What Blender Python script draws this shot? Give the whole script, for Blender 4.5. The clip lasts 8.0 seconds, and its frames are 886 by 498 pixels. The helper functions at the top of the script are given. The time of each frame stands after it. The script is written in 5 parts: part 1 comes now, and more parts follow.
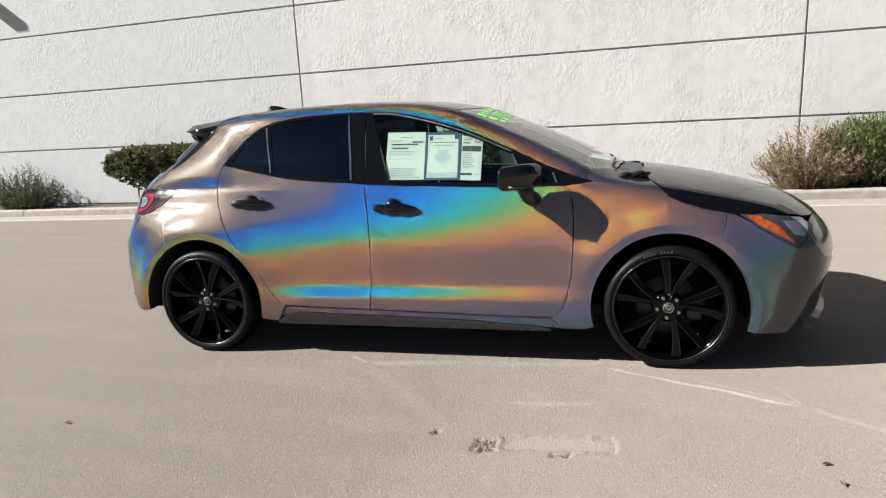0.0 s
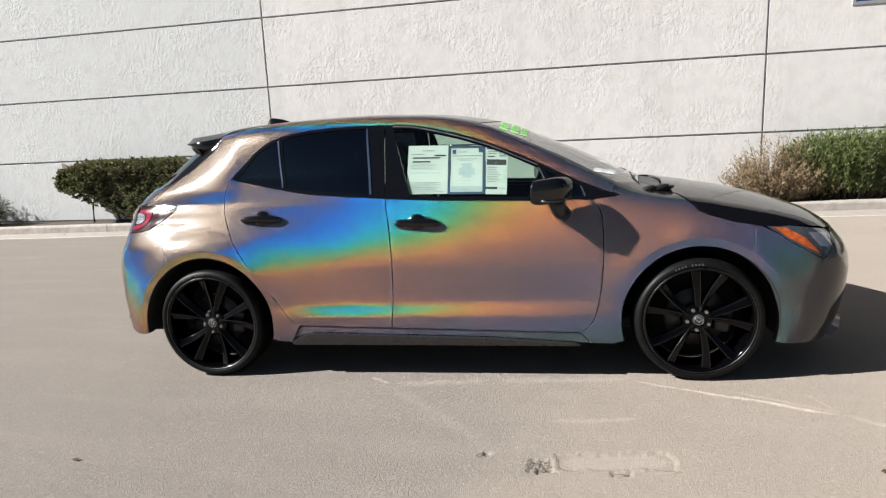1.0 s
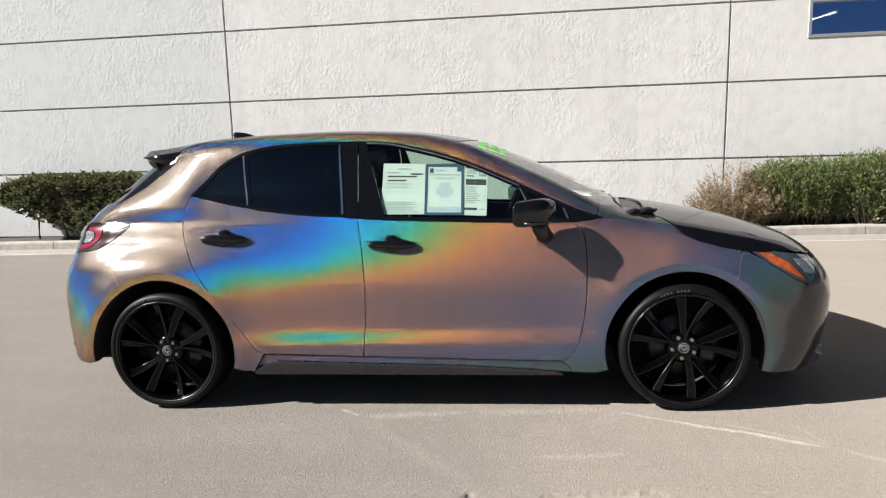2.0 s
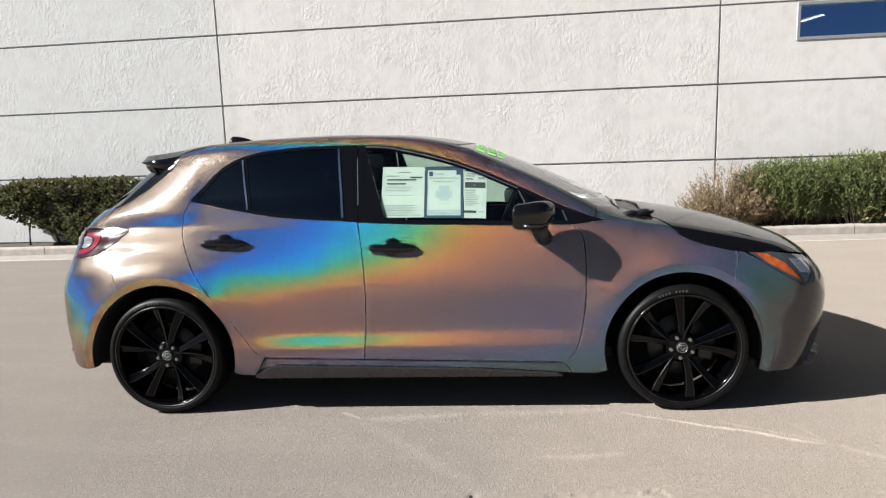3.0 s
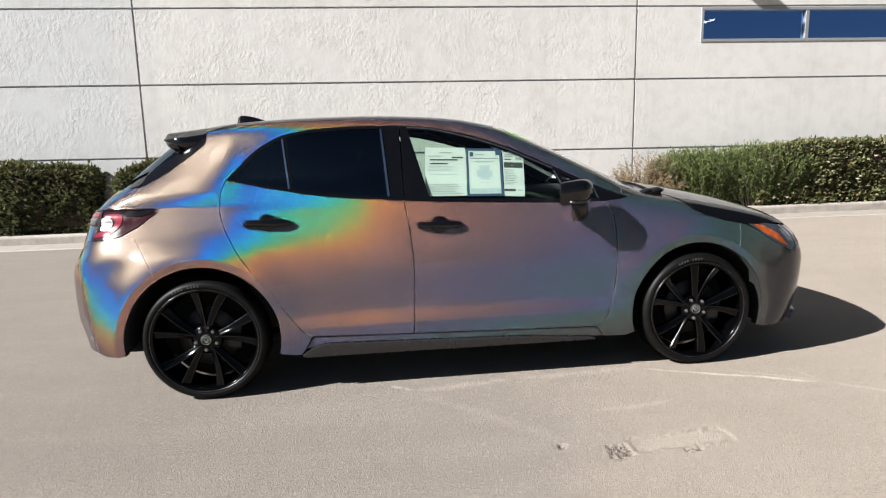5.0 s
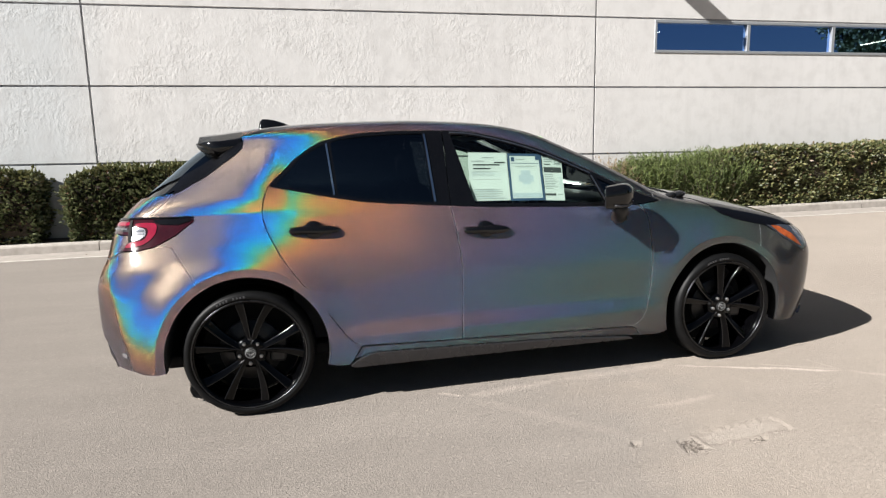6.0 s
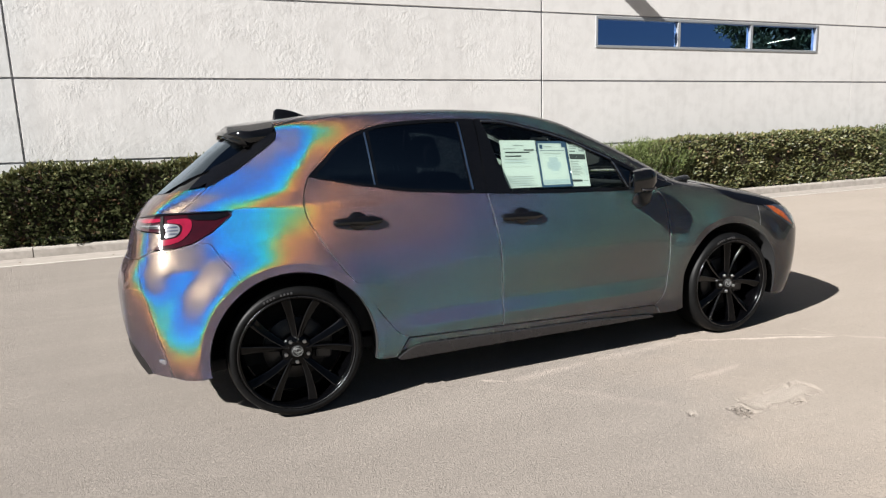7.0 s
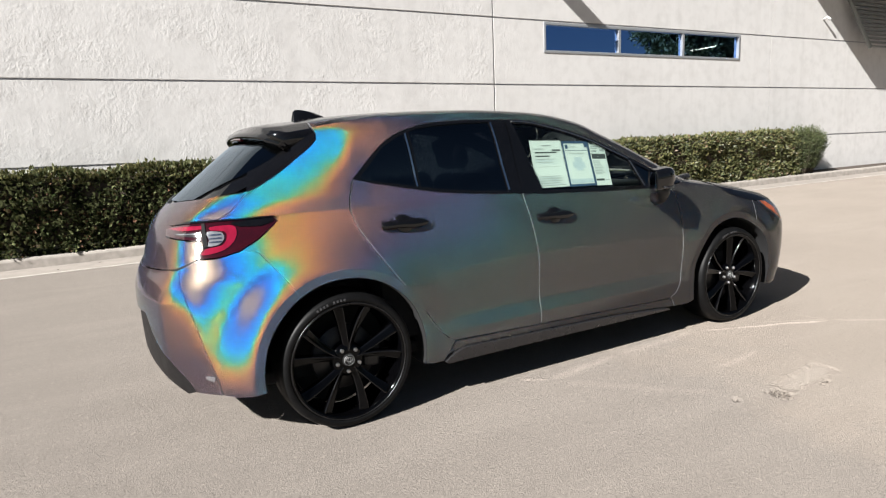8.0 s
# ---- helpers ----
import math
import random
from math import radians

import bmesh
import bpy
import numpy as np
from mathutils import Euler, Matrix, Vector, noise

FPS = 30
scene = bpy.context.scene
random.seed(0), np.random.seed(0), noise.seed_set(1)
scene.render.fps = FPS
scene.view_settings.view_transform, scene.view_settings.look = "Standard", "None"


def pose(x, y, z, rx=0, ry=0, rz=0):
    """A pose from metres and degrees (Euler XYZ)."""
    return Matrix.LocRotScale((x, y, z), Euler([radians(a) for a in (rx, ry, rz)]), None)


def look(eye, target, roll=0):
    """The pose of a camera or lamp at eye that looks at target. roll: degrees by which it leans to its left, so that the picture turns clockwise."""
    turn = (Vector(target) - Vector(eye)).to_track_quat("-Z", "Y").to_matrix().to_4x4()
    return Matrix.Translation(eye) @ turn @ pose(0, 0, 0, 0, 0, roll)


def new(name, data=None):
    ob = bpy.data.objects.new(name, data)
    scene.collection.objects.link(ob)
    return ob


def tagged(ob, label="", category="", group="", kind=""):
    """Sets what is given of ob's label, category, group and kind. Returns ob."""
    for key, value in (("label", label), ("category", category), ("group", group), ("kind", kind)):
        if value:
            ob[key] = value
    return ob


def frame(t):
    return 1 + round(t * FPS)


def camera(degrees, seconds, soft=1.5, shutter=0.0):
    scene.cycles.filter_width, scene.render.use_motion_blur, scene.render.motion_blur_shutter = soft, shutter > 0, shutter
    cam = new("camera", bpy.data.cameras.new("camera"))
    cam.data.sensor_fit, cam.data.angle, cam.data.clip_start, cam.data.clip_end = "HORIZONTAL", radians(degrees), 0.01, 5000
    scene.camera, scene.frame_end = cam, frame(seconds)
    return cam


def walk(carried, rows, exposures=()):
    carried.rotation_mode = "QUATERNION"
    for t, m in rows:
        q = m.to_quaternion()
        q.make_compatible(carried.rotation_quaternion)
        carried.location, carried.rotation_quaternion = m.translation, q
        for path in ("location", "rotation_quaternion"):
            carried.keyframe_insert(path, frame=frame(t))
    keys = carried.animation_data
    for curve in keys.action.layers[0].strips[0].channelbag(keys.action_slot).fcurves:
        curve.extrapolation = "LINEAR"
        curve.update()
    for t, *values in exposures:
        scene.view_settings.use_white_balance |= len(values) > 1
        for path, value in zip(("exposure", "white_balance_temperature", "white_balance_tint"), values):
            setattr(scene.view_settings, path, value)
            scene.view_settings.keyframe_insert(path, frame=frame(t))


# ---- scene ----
cam = camera(73.4, 8.0, soft=1.25)
PATH = [
    (0, (0.179, 0.111, 1.266), (-0.388, 1.988, 0.871), -2.7),
    (0.5, (-0.03, 0.092, 1.28), (-0.545, 1.991, 0.921), -2.7),
    (1, (-0.228, 0.088, 1.272), (-0.633, 2.015, 0.919), -2.5),
    (1.5, (-0.315, 0.168, 1.266), (-0.618, 2.119, 0.949), -1.9),
    (2, (-0.334, 0.235, 1.262), (-0.611, 2.194, 0.972), -1.4),
    (2.2, (-0.340, 0.244, 1.265), (-0.608, 2.206, 0.983), -1.5),
    (3.3, (-0.424, 0.162, 1.267), (-0.651, 2.128, 0.984), -1.9),
    (3.5, (-0.486, 0.111, 1.269), (-0.688, 2.079, 0.976), -2.1),
    (4, (-0.671, 0.047, 1.251), (-0.788, 2.02, 0.942), -2.2),
    (4.5, (-0.931, 0.044, 1.263), (-0.923, 2.019, 0.948), -1.6),
    (4.7, (-1.030, 0.030, 1.254), (-0.970, 2.003, 0.931), -1.3),
    (5.8, (-1.671, 0.066, 1.233), (-1.362, 2.015, 0.910), -1.3),
    (6, (-1.793, 0.115, 1.252), (-1.432, 2.057, 0.938), -1.1),
    (6.5, (-2.113, 0.178, 1.244), (-1.616, 2.089, 0.922), -1.7),
    (7, (-2.402, 0.273, 1.228), (-1.778, 2.144, 0.894), -1.9),
    (7.5, (-2.66, 0.414, 1.238), (-1.923, 2.243, 0.907), -1.9),
    (8, (-2.941, 0.524, 1.231), (-2.08, 2.299, 0.902), -2.4),
]
walk(cam, [(t, look(eye, target, roll)) for t, eye, target, roll in PATH])


# ---- world, sun ----
SUN_TO = Vector((-1.33, -.46, 1.0)).normalized()     # towards the sun
ELEV = math.asin(SUN_TO.z)
world = bpy.data.worlds.new("sky")
world.use_nodes = True
scene.world = world
sky = world.node_tree.nodes.new("ShaderNodeTexSky")
sky.sky_type, sky.sun_disc, sky.sun_elevation = "NISHITA", False, ELEV
sky.sun_rotation = math.atan2(SUN_TO.x, SUN_TO.y)
sky.air_density, sky.dust_density, sky.ozone_density = 1.0, .6, 1.5
world.node_tree.links.new(sky.outputs[0], world.node_tree.nodes["Background"].inputs[0])
world.node_tree.nodes["Background"].inputs[1].default_value = 0.016
sun = new("sun", bpy.data.lights.new("sun", "SUN"))
sun.data.energy, sun.data.angle, sun.data.color = 5.0, radians(.55), (1, .984, .957)
sun.matrix_world = look((-13, -5, 12), Vector((-13, -5, 12)) - SUN_TO)
scene.view_settings.exposure = 1.42

# ---- materials ----
def material(name):
    m = bpy.data.materials.new(name)
    m.use_nodes = True
    t = m.node_tree
    return m, t, t.nodes["Principled BSDF"]


def node(t, kind, *links, **values):
    n = t.nodes.new(kind)
    for key, value in values.items():
        n.inputs[key.replace("_", " ")].default_value = value
    for slot, out in links:
        t.links.new(out, n.inputs[slot])
    return n


def maths(t, op, a, b=None):
    n = t.nodes.new("ShaderNodeMath")
    n.operation = op
    for i, v in enumerate((a, b)):
        if v is None:
            continue
        if isinstance(v, (int, float)):
            n.inputs[i].default_value = v
        else:
            t.links.new(v, n.inputs[i])
    return n.outputs[0]


def ramp(t, fac, stops):
    n = t.nodes.new("ShaderNodeValToRGB")
    e = n.color_ramp.elements
    while len(e) < len(stops):
        e.new(.5)
    for el, (p, c) in zip(e, stops):
        el.position, el.color = p, (*c, 1) if len(c) == 3 else c
    t.links.new(fac, n.inputs[0])
    return n.outputs[0]


def grey(v):
    return (v, v, v)


def noise_of(t, where, scale, detail=4, rough=.55, out=0):
    n = node(t, "ShaderNodeTexNoise", (0, where), Scale=scale, Detail=detail, Roughness=rough)
    return n.outputs[out]


def place_of(t):
    return t.nodes.new("ShaderNodeTexCoord").outputs["Object"]


def mixed(t, fac, a, b, how="MIX"):
    n = t.nodes.new("ShaderNodeMix")
    n.data_type, n.blend_type = "RGBA", how
    for slot, v in ((0, fac), (6, a), (7, b)):
        if isinstance(v, (int, float)):
            n.inputs[slot].default_value = v
        elif isinstance(v, tuple):
            n.inputs[slot].default_value = (*v, 1)
        else:
            t.links.new(v, n.inputs[slot])
    return n.outputs[2]


def bumped(t, bsdf, height, strength, distance):
    n = node(t, "ShaderNodeBump", ("Height", height), Strength=strength, Distance=distance)
    t.links.new(n.outputs[0], bsdf.inputs["Normal"])


def plain(name, color, rough=.5, metal=0.0, vary=.12, scale=30.0, bump=0.0, coat=0.0, spec=.5):
    """A worn, slightly uneven surface of one colour."""
    m, t, b = material(name)
    w = place_of(t)
    n = noise_of(t, w, scale, 5)
    c = ramp(t, n, [(.25, tuple(v * (1 - vary) for v in color)), (.75, tuple(min(1, v * (1 + vary)) for v in color))])
    t.links.new(c, b.inputs["Base Color"])
    r = ramp(t, noise_of(t, w, scale * .37, 3), [(.3, grey(max(.02, rough - .06))), (.7, grey(min(1, rough + .06)))])
    t.links.new(r, b.inputs["Roughness"])
    b.inputs["Metallic"].default_value = metal
    b.inputs["Coat Weight"].default_value = coat
    b.inputs["Specular IOR Level"].default_value = spec
    if bump:
        bumped(t, b, noise_of(t, w, scale * 4, 3), bump, .004)
    return m


def film_wrap():
    """Holographic vinyl: fine mirror flakes, each tilted from the skin, whose grating colours go with their tilt."""
    m, t, b = material("holographic_vinyl")
    geo = t.nodes.new("ShaderNodeNewGeometry")
    dust = t.nodes.new("ShaderNodeTexWhiteNoise")
    fine = t.nodes.new("ShaderNodeVectorMath")
    fine.operation = "SCALE"
    fine.inputs["Scale"].default_value = 7919.0
    t.links.new(geo.outputs["Position"], fine.inputs[0])
    t.links.new(fine.outputs[0], dust.inputs[0])
    u = dust.outputs["Value"]
    centred = t.nodes.new("ShaderNodeVectorMath")
    centred.operation = "SUBTRACT"
    centred.inputs[1].default_value = (.5, .5, .5)
    other = t.nodes.new("ShaderNodeTexWhiteNoise")
    aside = t.nodes.new("ShaderNodeVectorMath")
    aside.operation = "ADD"
    aside.inputs[1].default_value = (17.3, -41.9, 5.7)
    t.links.new(fine.outputs[0], aside.inputs[0])
    t.links.new(aside.outputs[0], other.inputs[0])
    t.links.new(other.outputs["Color"], centred.inputs[0])
    across = t.nodes.new("ShaderNodeVectorMath")
    across.operation = "CROSS_PRODUCT"
    t.links.new(geo.outputs["Normal"], across.inputs[0])
    t.links.new(centred.outputs[0], across.inputs[1])
    unit = t.nodes.new("ShaderNodeVectorMath")
    unit.operation = "NORMALIZE"
    t.links.new(across.outputs[0], unit.inputs[0])
    second = t.nodes.new("ShaderNodeVectorMath")
    second.operation = "CROSS_PRODUCT"
    t.links.new(geo.outputs["Normal"], second.inputs[0])
    t.links.new(unit.outputs[0], second.inputs[1])

    def vector(op, a, b):
        n = t.nodes.new("ShaderNodeVectorMath")
        n.operation = op
        for k, v in enumerate((a, b)):
            if v is None:
                continue
            if isinstance(v, (int, float)):
                n.inputs["Scale"].default_value = v
            else:
                t.links.new(v, n.inputs["Scale" if op == "SCALE" and k else k])
        return n.outputs[0]

    flakes = None
    share = 1 / (TILTS * TURNS)
    for k in range(TILTS):      # at each spot a few flakes of different tilt, each kind turned all round
        v = maths(t, "FRACT", maths(t, "ADD", u, k / TILTS)) if k else u
        lean = maths(t, "MULTIPLY", v, radians(FLAKE_TILT))
        tilt, rise = maths(t, "TANGENT", lean), maths(t, "SINE", lean)
        for i in range(TURNS):
            a = 2 * math.pi * (i + k / TILTS) / TURNS
            way = vector("ADD", vector("SCALE", unit.outputs[0], math.cos(a)), vector("SCALE", second.outputs[0], math.sin(a)))
            leaned = vector("NORMALIZE", vector("ADD", geo.outputs["Normal"], vector("SCALE", way, tilt)), None)
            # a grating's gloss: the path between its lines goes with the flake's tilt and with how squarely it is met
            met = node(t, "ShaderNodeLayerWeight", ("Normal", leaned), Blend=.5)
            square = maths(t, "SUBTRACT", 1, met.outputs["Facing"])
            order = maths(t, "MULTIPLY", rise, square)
            # the sheen's hue and view-angle strength are put into the gloss colour
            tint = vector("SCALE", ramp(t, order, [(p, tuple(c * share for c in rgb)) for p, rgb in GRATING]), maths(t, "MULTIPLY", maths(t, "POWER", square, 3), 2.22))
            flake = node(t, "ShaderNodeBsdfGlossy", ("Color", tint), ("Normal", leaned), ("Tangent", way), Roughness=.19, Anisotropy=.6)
            flake.distribution = "BECKMANN"
            if flakes is None:
                flakes = flake
            else:
                both = t.nodes.new("ShaderNodeAddShader")
                t.links.new(flakes.outputs[0], both.inputs[0])
                t.links.new(flake.outputs[0], both.inputs[1])
                flakes = both
    # the sheet below: grey-mauve, satin
    w = place_of(t)
    n = noise_of(t, w, 9, 4)
    t.links.new(ramp(t, n, [(.3, (.007, .006, .006)), (.7, (.010, .009, .009))]), b.inputs["Base Color"])
    b.inputs["Metallic"].default_value, b.inputs["Roughness"].default_value = .0, .12
    b.inputs["Specular IOR Level"].default_value = .28
    add = t.nodes.new("ShaderNodeAddShader")
    t.links.new(flakes.outputs[0], add.inputs[0])
    t.links.new(b.outputs[0], add.inputs[1])
    t.links.new(add.outputs[0], t.nodes["Material Output"].inputs[0])
    return m


FLAKE_TILT = 62.0
TILTS, TURNS = 3, 8
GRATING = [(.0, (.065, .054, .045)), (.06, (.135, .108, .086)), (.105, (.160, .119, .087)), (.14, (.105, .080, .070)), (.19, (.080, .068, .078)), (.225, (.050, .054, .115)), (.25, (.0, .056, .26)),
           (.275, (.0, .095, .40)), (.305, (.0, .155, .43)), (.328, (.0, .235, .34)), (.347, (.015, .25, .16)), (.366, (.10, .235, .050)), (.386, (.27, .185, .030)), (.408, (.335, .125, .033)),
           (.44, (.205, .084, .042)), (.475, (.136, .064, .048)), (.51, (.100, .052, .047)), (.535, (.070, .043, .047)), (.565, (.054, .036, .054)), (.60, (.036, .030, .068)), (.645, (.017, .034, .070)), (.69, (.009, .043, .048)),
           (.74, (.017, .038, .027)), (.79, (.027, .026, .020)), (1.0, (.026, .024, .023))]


def glass(name, tint, gloss=(1, 1, 1), rough=.0, ior=1.5, dust=0.0):
    m, t, b = material(name)
    t.nodes.remove(b)
    see = node(t, "ShaderNodeBsdfTransparent", Color=(*tint, 1))
    shine = node(t, "ShaderNodeBsdfGlossy", Color=(*gloss, 1), Roughness=rough)
    fac = node(t, "ShaderNodeFresnel", IOR=ior)
    mix = node(t, "ShaderNodeMixShader", (0, fac.outputs[0]), (1, see.outputs[0]), (2, shine.outputs[0]))
    if dust:      # a pale haze in place of bright sky reflection; dust sets its amount
        haze = node(t, "ShaderNodeBsdfDiffuse", Color=(.55, .53, .50, 1))
        mix = node(t, "ShaderNodeMixShader", (1, mix.outputs[0]), (2, haze.outputs[0]), Fac=dust)
    t.links.new(mix.outputs[0], t.nodes["Material Output"].inputs[0])
    return m


def asphalt():
    """Sun-bleached sealed lot: fine grit, pale dust, scuffs and one crumbled patch."""
    m, t, b = material("bleached_asphalt")
    w = place_of(t)
    grit = noise_of(t, w, 130, 4, .75)
    speck = node(t, "ShaderNodeTexVoronoi", (0, w), Scale=95.0).outputs["Color"]
    cloud = noise_of(t, w, .8, 6, .6)
    base = mixed(t, cloud, (.205, .173, .146), (.262, .226, .191))
    across = t.nodes.new("ShaderNodeSeparateXYZ")
    t.links.new(w, across.inputs[0])
    grey_end = maths(t, "ADD", maths(t, "MULTIPLY", across.outputs[0], -.42), maths(t, "MULTIPLY", noise_of(t, w, .55, 5, .6), 1.5))
    base = mixed(t, ramp(t, grey_end, [(.80, grey(0)), (2.3, grey(.55))]), base, (.165, .149, .135))      # a greyer, less bleached stretch
    drift = node(t, "ShaderNodeMapping", (0, w))
    drift.inputs["Rotation"].default_value, drift.inputs["Scale"].default_value = (0, 0, .35), (.5, 2.6, 1)
    base = mixed(t, ramp(t, noise_of(t, drift.outputs[0], 1.3, 5, .6), [(.46, grey(0)), (.72, grey(.22))]), base, (.285, .252, .220))      # swept dust
    base = mixed(t, ramp(t, grit, [(.33, grey(.48)), (.45, grey(0)), (1, grey(0))]), base, (.090, .077, .067))
    base = mixed(t, ramp(t, noise_of(t, w, 46, 5, .75), [(.30, grey(.42)), (.39, grey(0)), (1, grey(0))]), base, (.098, .084, .073))
    base = mixed(t, ramp(t, speck, [(.78, grey(0)), (.94, grey(.35))]), base, (.320, .280, .240))
    sep = t.nodes.new("ShaderNodeSeparateXYZ")
    warp = t.nodes.new("ShaderNodeVectorMath")
    warp.operation = "ADD"
    ofs = t.nodes.new("ShaderNodeVectorMath")
    ofs.operation = "SCALE"
    ofs.inputs["Scale"].default_value = .09
    t.links.new(noise_of(t, w, 4, 5, .6, 1), ofs.inputs[0])
    t.links.new(w, warp.inputs[0])
    t.links.new(ofs.outputs[0], warp.inputs[1])
    t.links.new(warp.outputs[0], sep.inputs[0])
    x, y = maths(t, "SUBTRACT", sep.outputs[0], .045), maths(t, "SUBTRACT", sep.outputs[1], .045)

    def streak(x0, y0, x1, y1, wide, power, x=x, y=y):
        """A scuff from one place to another."""
        length = math.hypot(x1 - x0, y1 - y0)
        cx, cy = (x1 - x0) / length, (y1 - y0) / length
        dx, dy = maths(t, "SUBTRACT", x, x0), maths(t, "SUBTRACT", y, y0)
        along = maths(t, "ADD", maths(t, "MULTIPLY", dx, cx), maths(t, "MULTIPLY", dy, cy))
        off = maths(t, "SUBTRACT", maths(t, "MULTIPLY", dy, cx), maths(t, "MULTIPLY", dx, cy))
        side = maths(t, "DIVIDE", maths(t, "ABSOLUTE", off), wide)
        end = maths(t, "DIVIDE", maths(t, "ABSOLUTE", maths(t, "SUBTRACT", along, length / 2)), length / 2)
        e2 = maths(t, "POWER", end, 6)
        return maths(t, "MULTIPLY", maths(t, "MAXIMUM", maths(t, "SUBTRACT", 1, maths(t, "ADD", side, e2)), 0), power)

    scuffs = [(.10, 3.10, .32, 3.01, .016, .9), (.28, 3.027, .95, 2.78, .020, 1.5), (.86, 3.01, .94, 2.785, .009, .5), (.96, 2.79, 1.35, 2.52, .03, .5), (-1.30, 3.05, -1.16, 2.98, .018, .9), (-1.16, 2.98, -.62, 3.06, .05, .45),
              (-.62, 3.06, .10, 3.12, .05, .4), (-1.16, 2.96, -.50, 2.35, .05, .20), (-.32, 2.64, .10, 2.68, .030, .4), (.55, 3.0, .95, 2.80, .02, .4)]
    mask = 0.0
    for s in scuffs:
        mask = maths(t, "MAXIMUM", streak(*s), mask)
    broken = maths(t, "MULTIPLY", mask, ramp(t, noise_of(t, w, 30, 4), [(.3, grey(.45)), (.6, grey(1))]))
    base = mixed(t, maths(t, "MULTIPLY", broken, .66), base, (.43, .37, .32))
    flat = across.outputs[0], across.outputs[1]
    worn = streak(-.26, 2.287, .17, 2.345, .062, 1.0, *flat)      # the peeled patch, paler inside
    base = mixed(t, maths(t, "MULTIPLY", maths(t, "MINIMUM", maths(t, "MULTIPLY", worn, 2.0), 1.0), .35), base, (.310, .272, .234))
    crumb = maths(t, "MAXIMUM", streak(-.375, 2.25, -.285, 2.262, .060, 1.0, *flat), maths(t, "MAXIMUM", streak(-.065, 2.222, .012, 2.236, .016, 1.0, *flat), streak(-.575, 2.325, -.545, 2.312, .022, 1.0, *flat)))
    holes = ramp(t, noise_of(t, w, 70, 3), [(.44, grey(1)), (.56, grey(0))])
    dark = maths(t, "MULTIPLY", maths(t, "GREATER_THAN", crumb, .2), holes)
    base = mixed(t, maths(t, "MULTIPLY", dark, .75), base, (.087, .072, .060))
    t.links.new(base, b.inputs["Base Color"])
    b.inputs["Diffuse Roughness"].default_value = .22
    b.inputs["Roughness"].default_value = .92
    b.inputs["Specular IOR Level"].default_value = .2
    high = maths(t, "SUBTRACT", maths(t, "ADD", grit, maths(t, "MULTIPLY", speck, .5)), maths(t, "MULTIPLY", dark, 1.5))
    bumped(t, b, high, .75, .006)
    return m


def stucco():
    """Off-white troweled paint with streaks of weather and skip-trowel ridges."""
    m, t, b = material("white_trowelled_wall")
    w = t.nodes.new("ShaderNodeNewGeometry").outputs["Position"]
    big = noise_of(t, w, .7, 5)
    base = mixed(t, big, (.52, .505, .49), (.60, .585, .57))
    stretch = node(t, "ShaderNodeMapping", (0, w))
    stretch.inputs["Scale"].default_value = (3.2, 1, .22)
    drip = ramp(t, noise_of(t, stretch.outputs[0], 1.6, 5), [(.5, grey(0)), (.8, grey(.28))])
    base = mixed(t, drip, base, (.360, .345, .331))
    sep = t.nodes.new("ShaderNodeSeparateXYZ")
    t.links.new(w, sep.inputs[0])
    grey_end = ramp(t, maths(t, "ADD", maths(t, "MULTIPLY", maths(t, "ADD", sep.outputs[0], 4.4), -.5), maths(t, "MULTIPLY", big, .3)), [(.3, grey(0)), (.7, grey(.8))])
    base = mixed(t, grey_end, base, (.455, .47, .475))      # cooler and greyer towards -x, with a noisy edge
    mottle = ramp(t, noise_of(t, w, 5, 5), [(.45, grey(0)), (.75, grey(.3))])
    base = mixed(t, mottle, base, (.348, .331, .319))
    t.links.new(base, b.inputs["Base Color"])
    b.inputs["Roughness"].default_value = .85
    b.inputs["Specular IOR Level"].default_value = .25
    squeeze = node(t, "ShaderNodeMapping", (0, w))
    squeeze.inputs["Scale"].default_value = (1.15, 1, .85)
    ridge = ramp(t, noise_of(t, squeeze.outputs[0], 17, 6, .62), [(.40, grey(0)), (.62, grey(1))])
    patch = ramp(t, noise_of(t, w, 1.7, 3), [(.38, grey(.15)), (.62, grey(1))])
    high = maths(t, "ADD", maths(t, "MULTIPLY", ridge, patch), maths(t, "MULTIPLY", noise_of(t, w, 26, 4), .45))
    smoother = ramp(t, maths(t, "ADD", maths(t, "MULTIPLY", sep.outputs[0], .06), .5), [(.63, grey(1)), (.675, grey(.38)), (1.0, grey(.22))])      # troweled finer along the wall
    bumped(t, b, maths(t, "MULTIPLY", high, smoother), .36, .007)
    return m


def leaf(name, a, b2, rough=.45, odd=None):
    m, t, b = material(name)
    r = t.nodes.new("ShaderNodeNewGeometry").outputs["Random Per Island"]
    t.links.new(ramp(t, r, [(0, a), (.55, tuple((p + q) / 2 for p, q in zip(a, b2))), (.90, b2), (.93, odd or b2), (1, odd or b2)]), b.inputs["Base Color"])
    b.inputs["Roughness"].default_value = rough
    b.inputs["Specular IOR Level"].default_value = .5
    see = node(t, "ShaderNodeBsdfTranslucent", Color=(*(v * .9 for v in b2), 1))
    mix = node(t, "ShaderNodeMixShader", (1, b.outputs[0]), (2, see.outputs[0]), Fac=.18)
    t.links.new(mix.outputs[0], t.nodes["Material Output"].inputs[0])
    return m


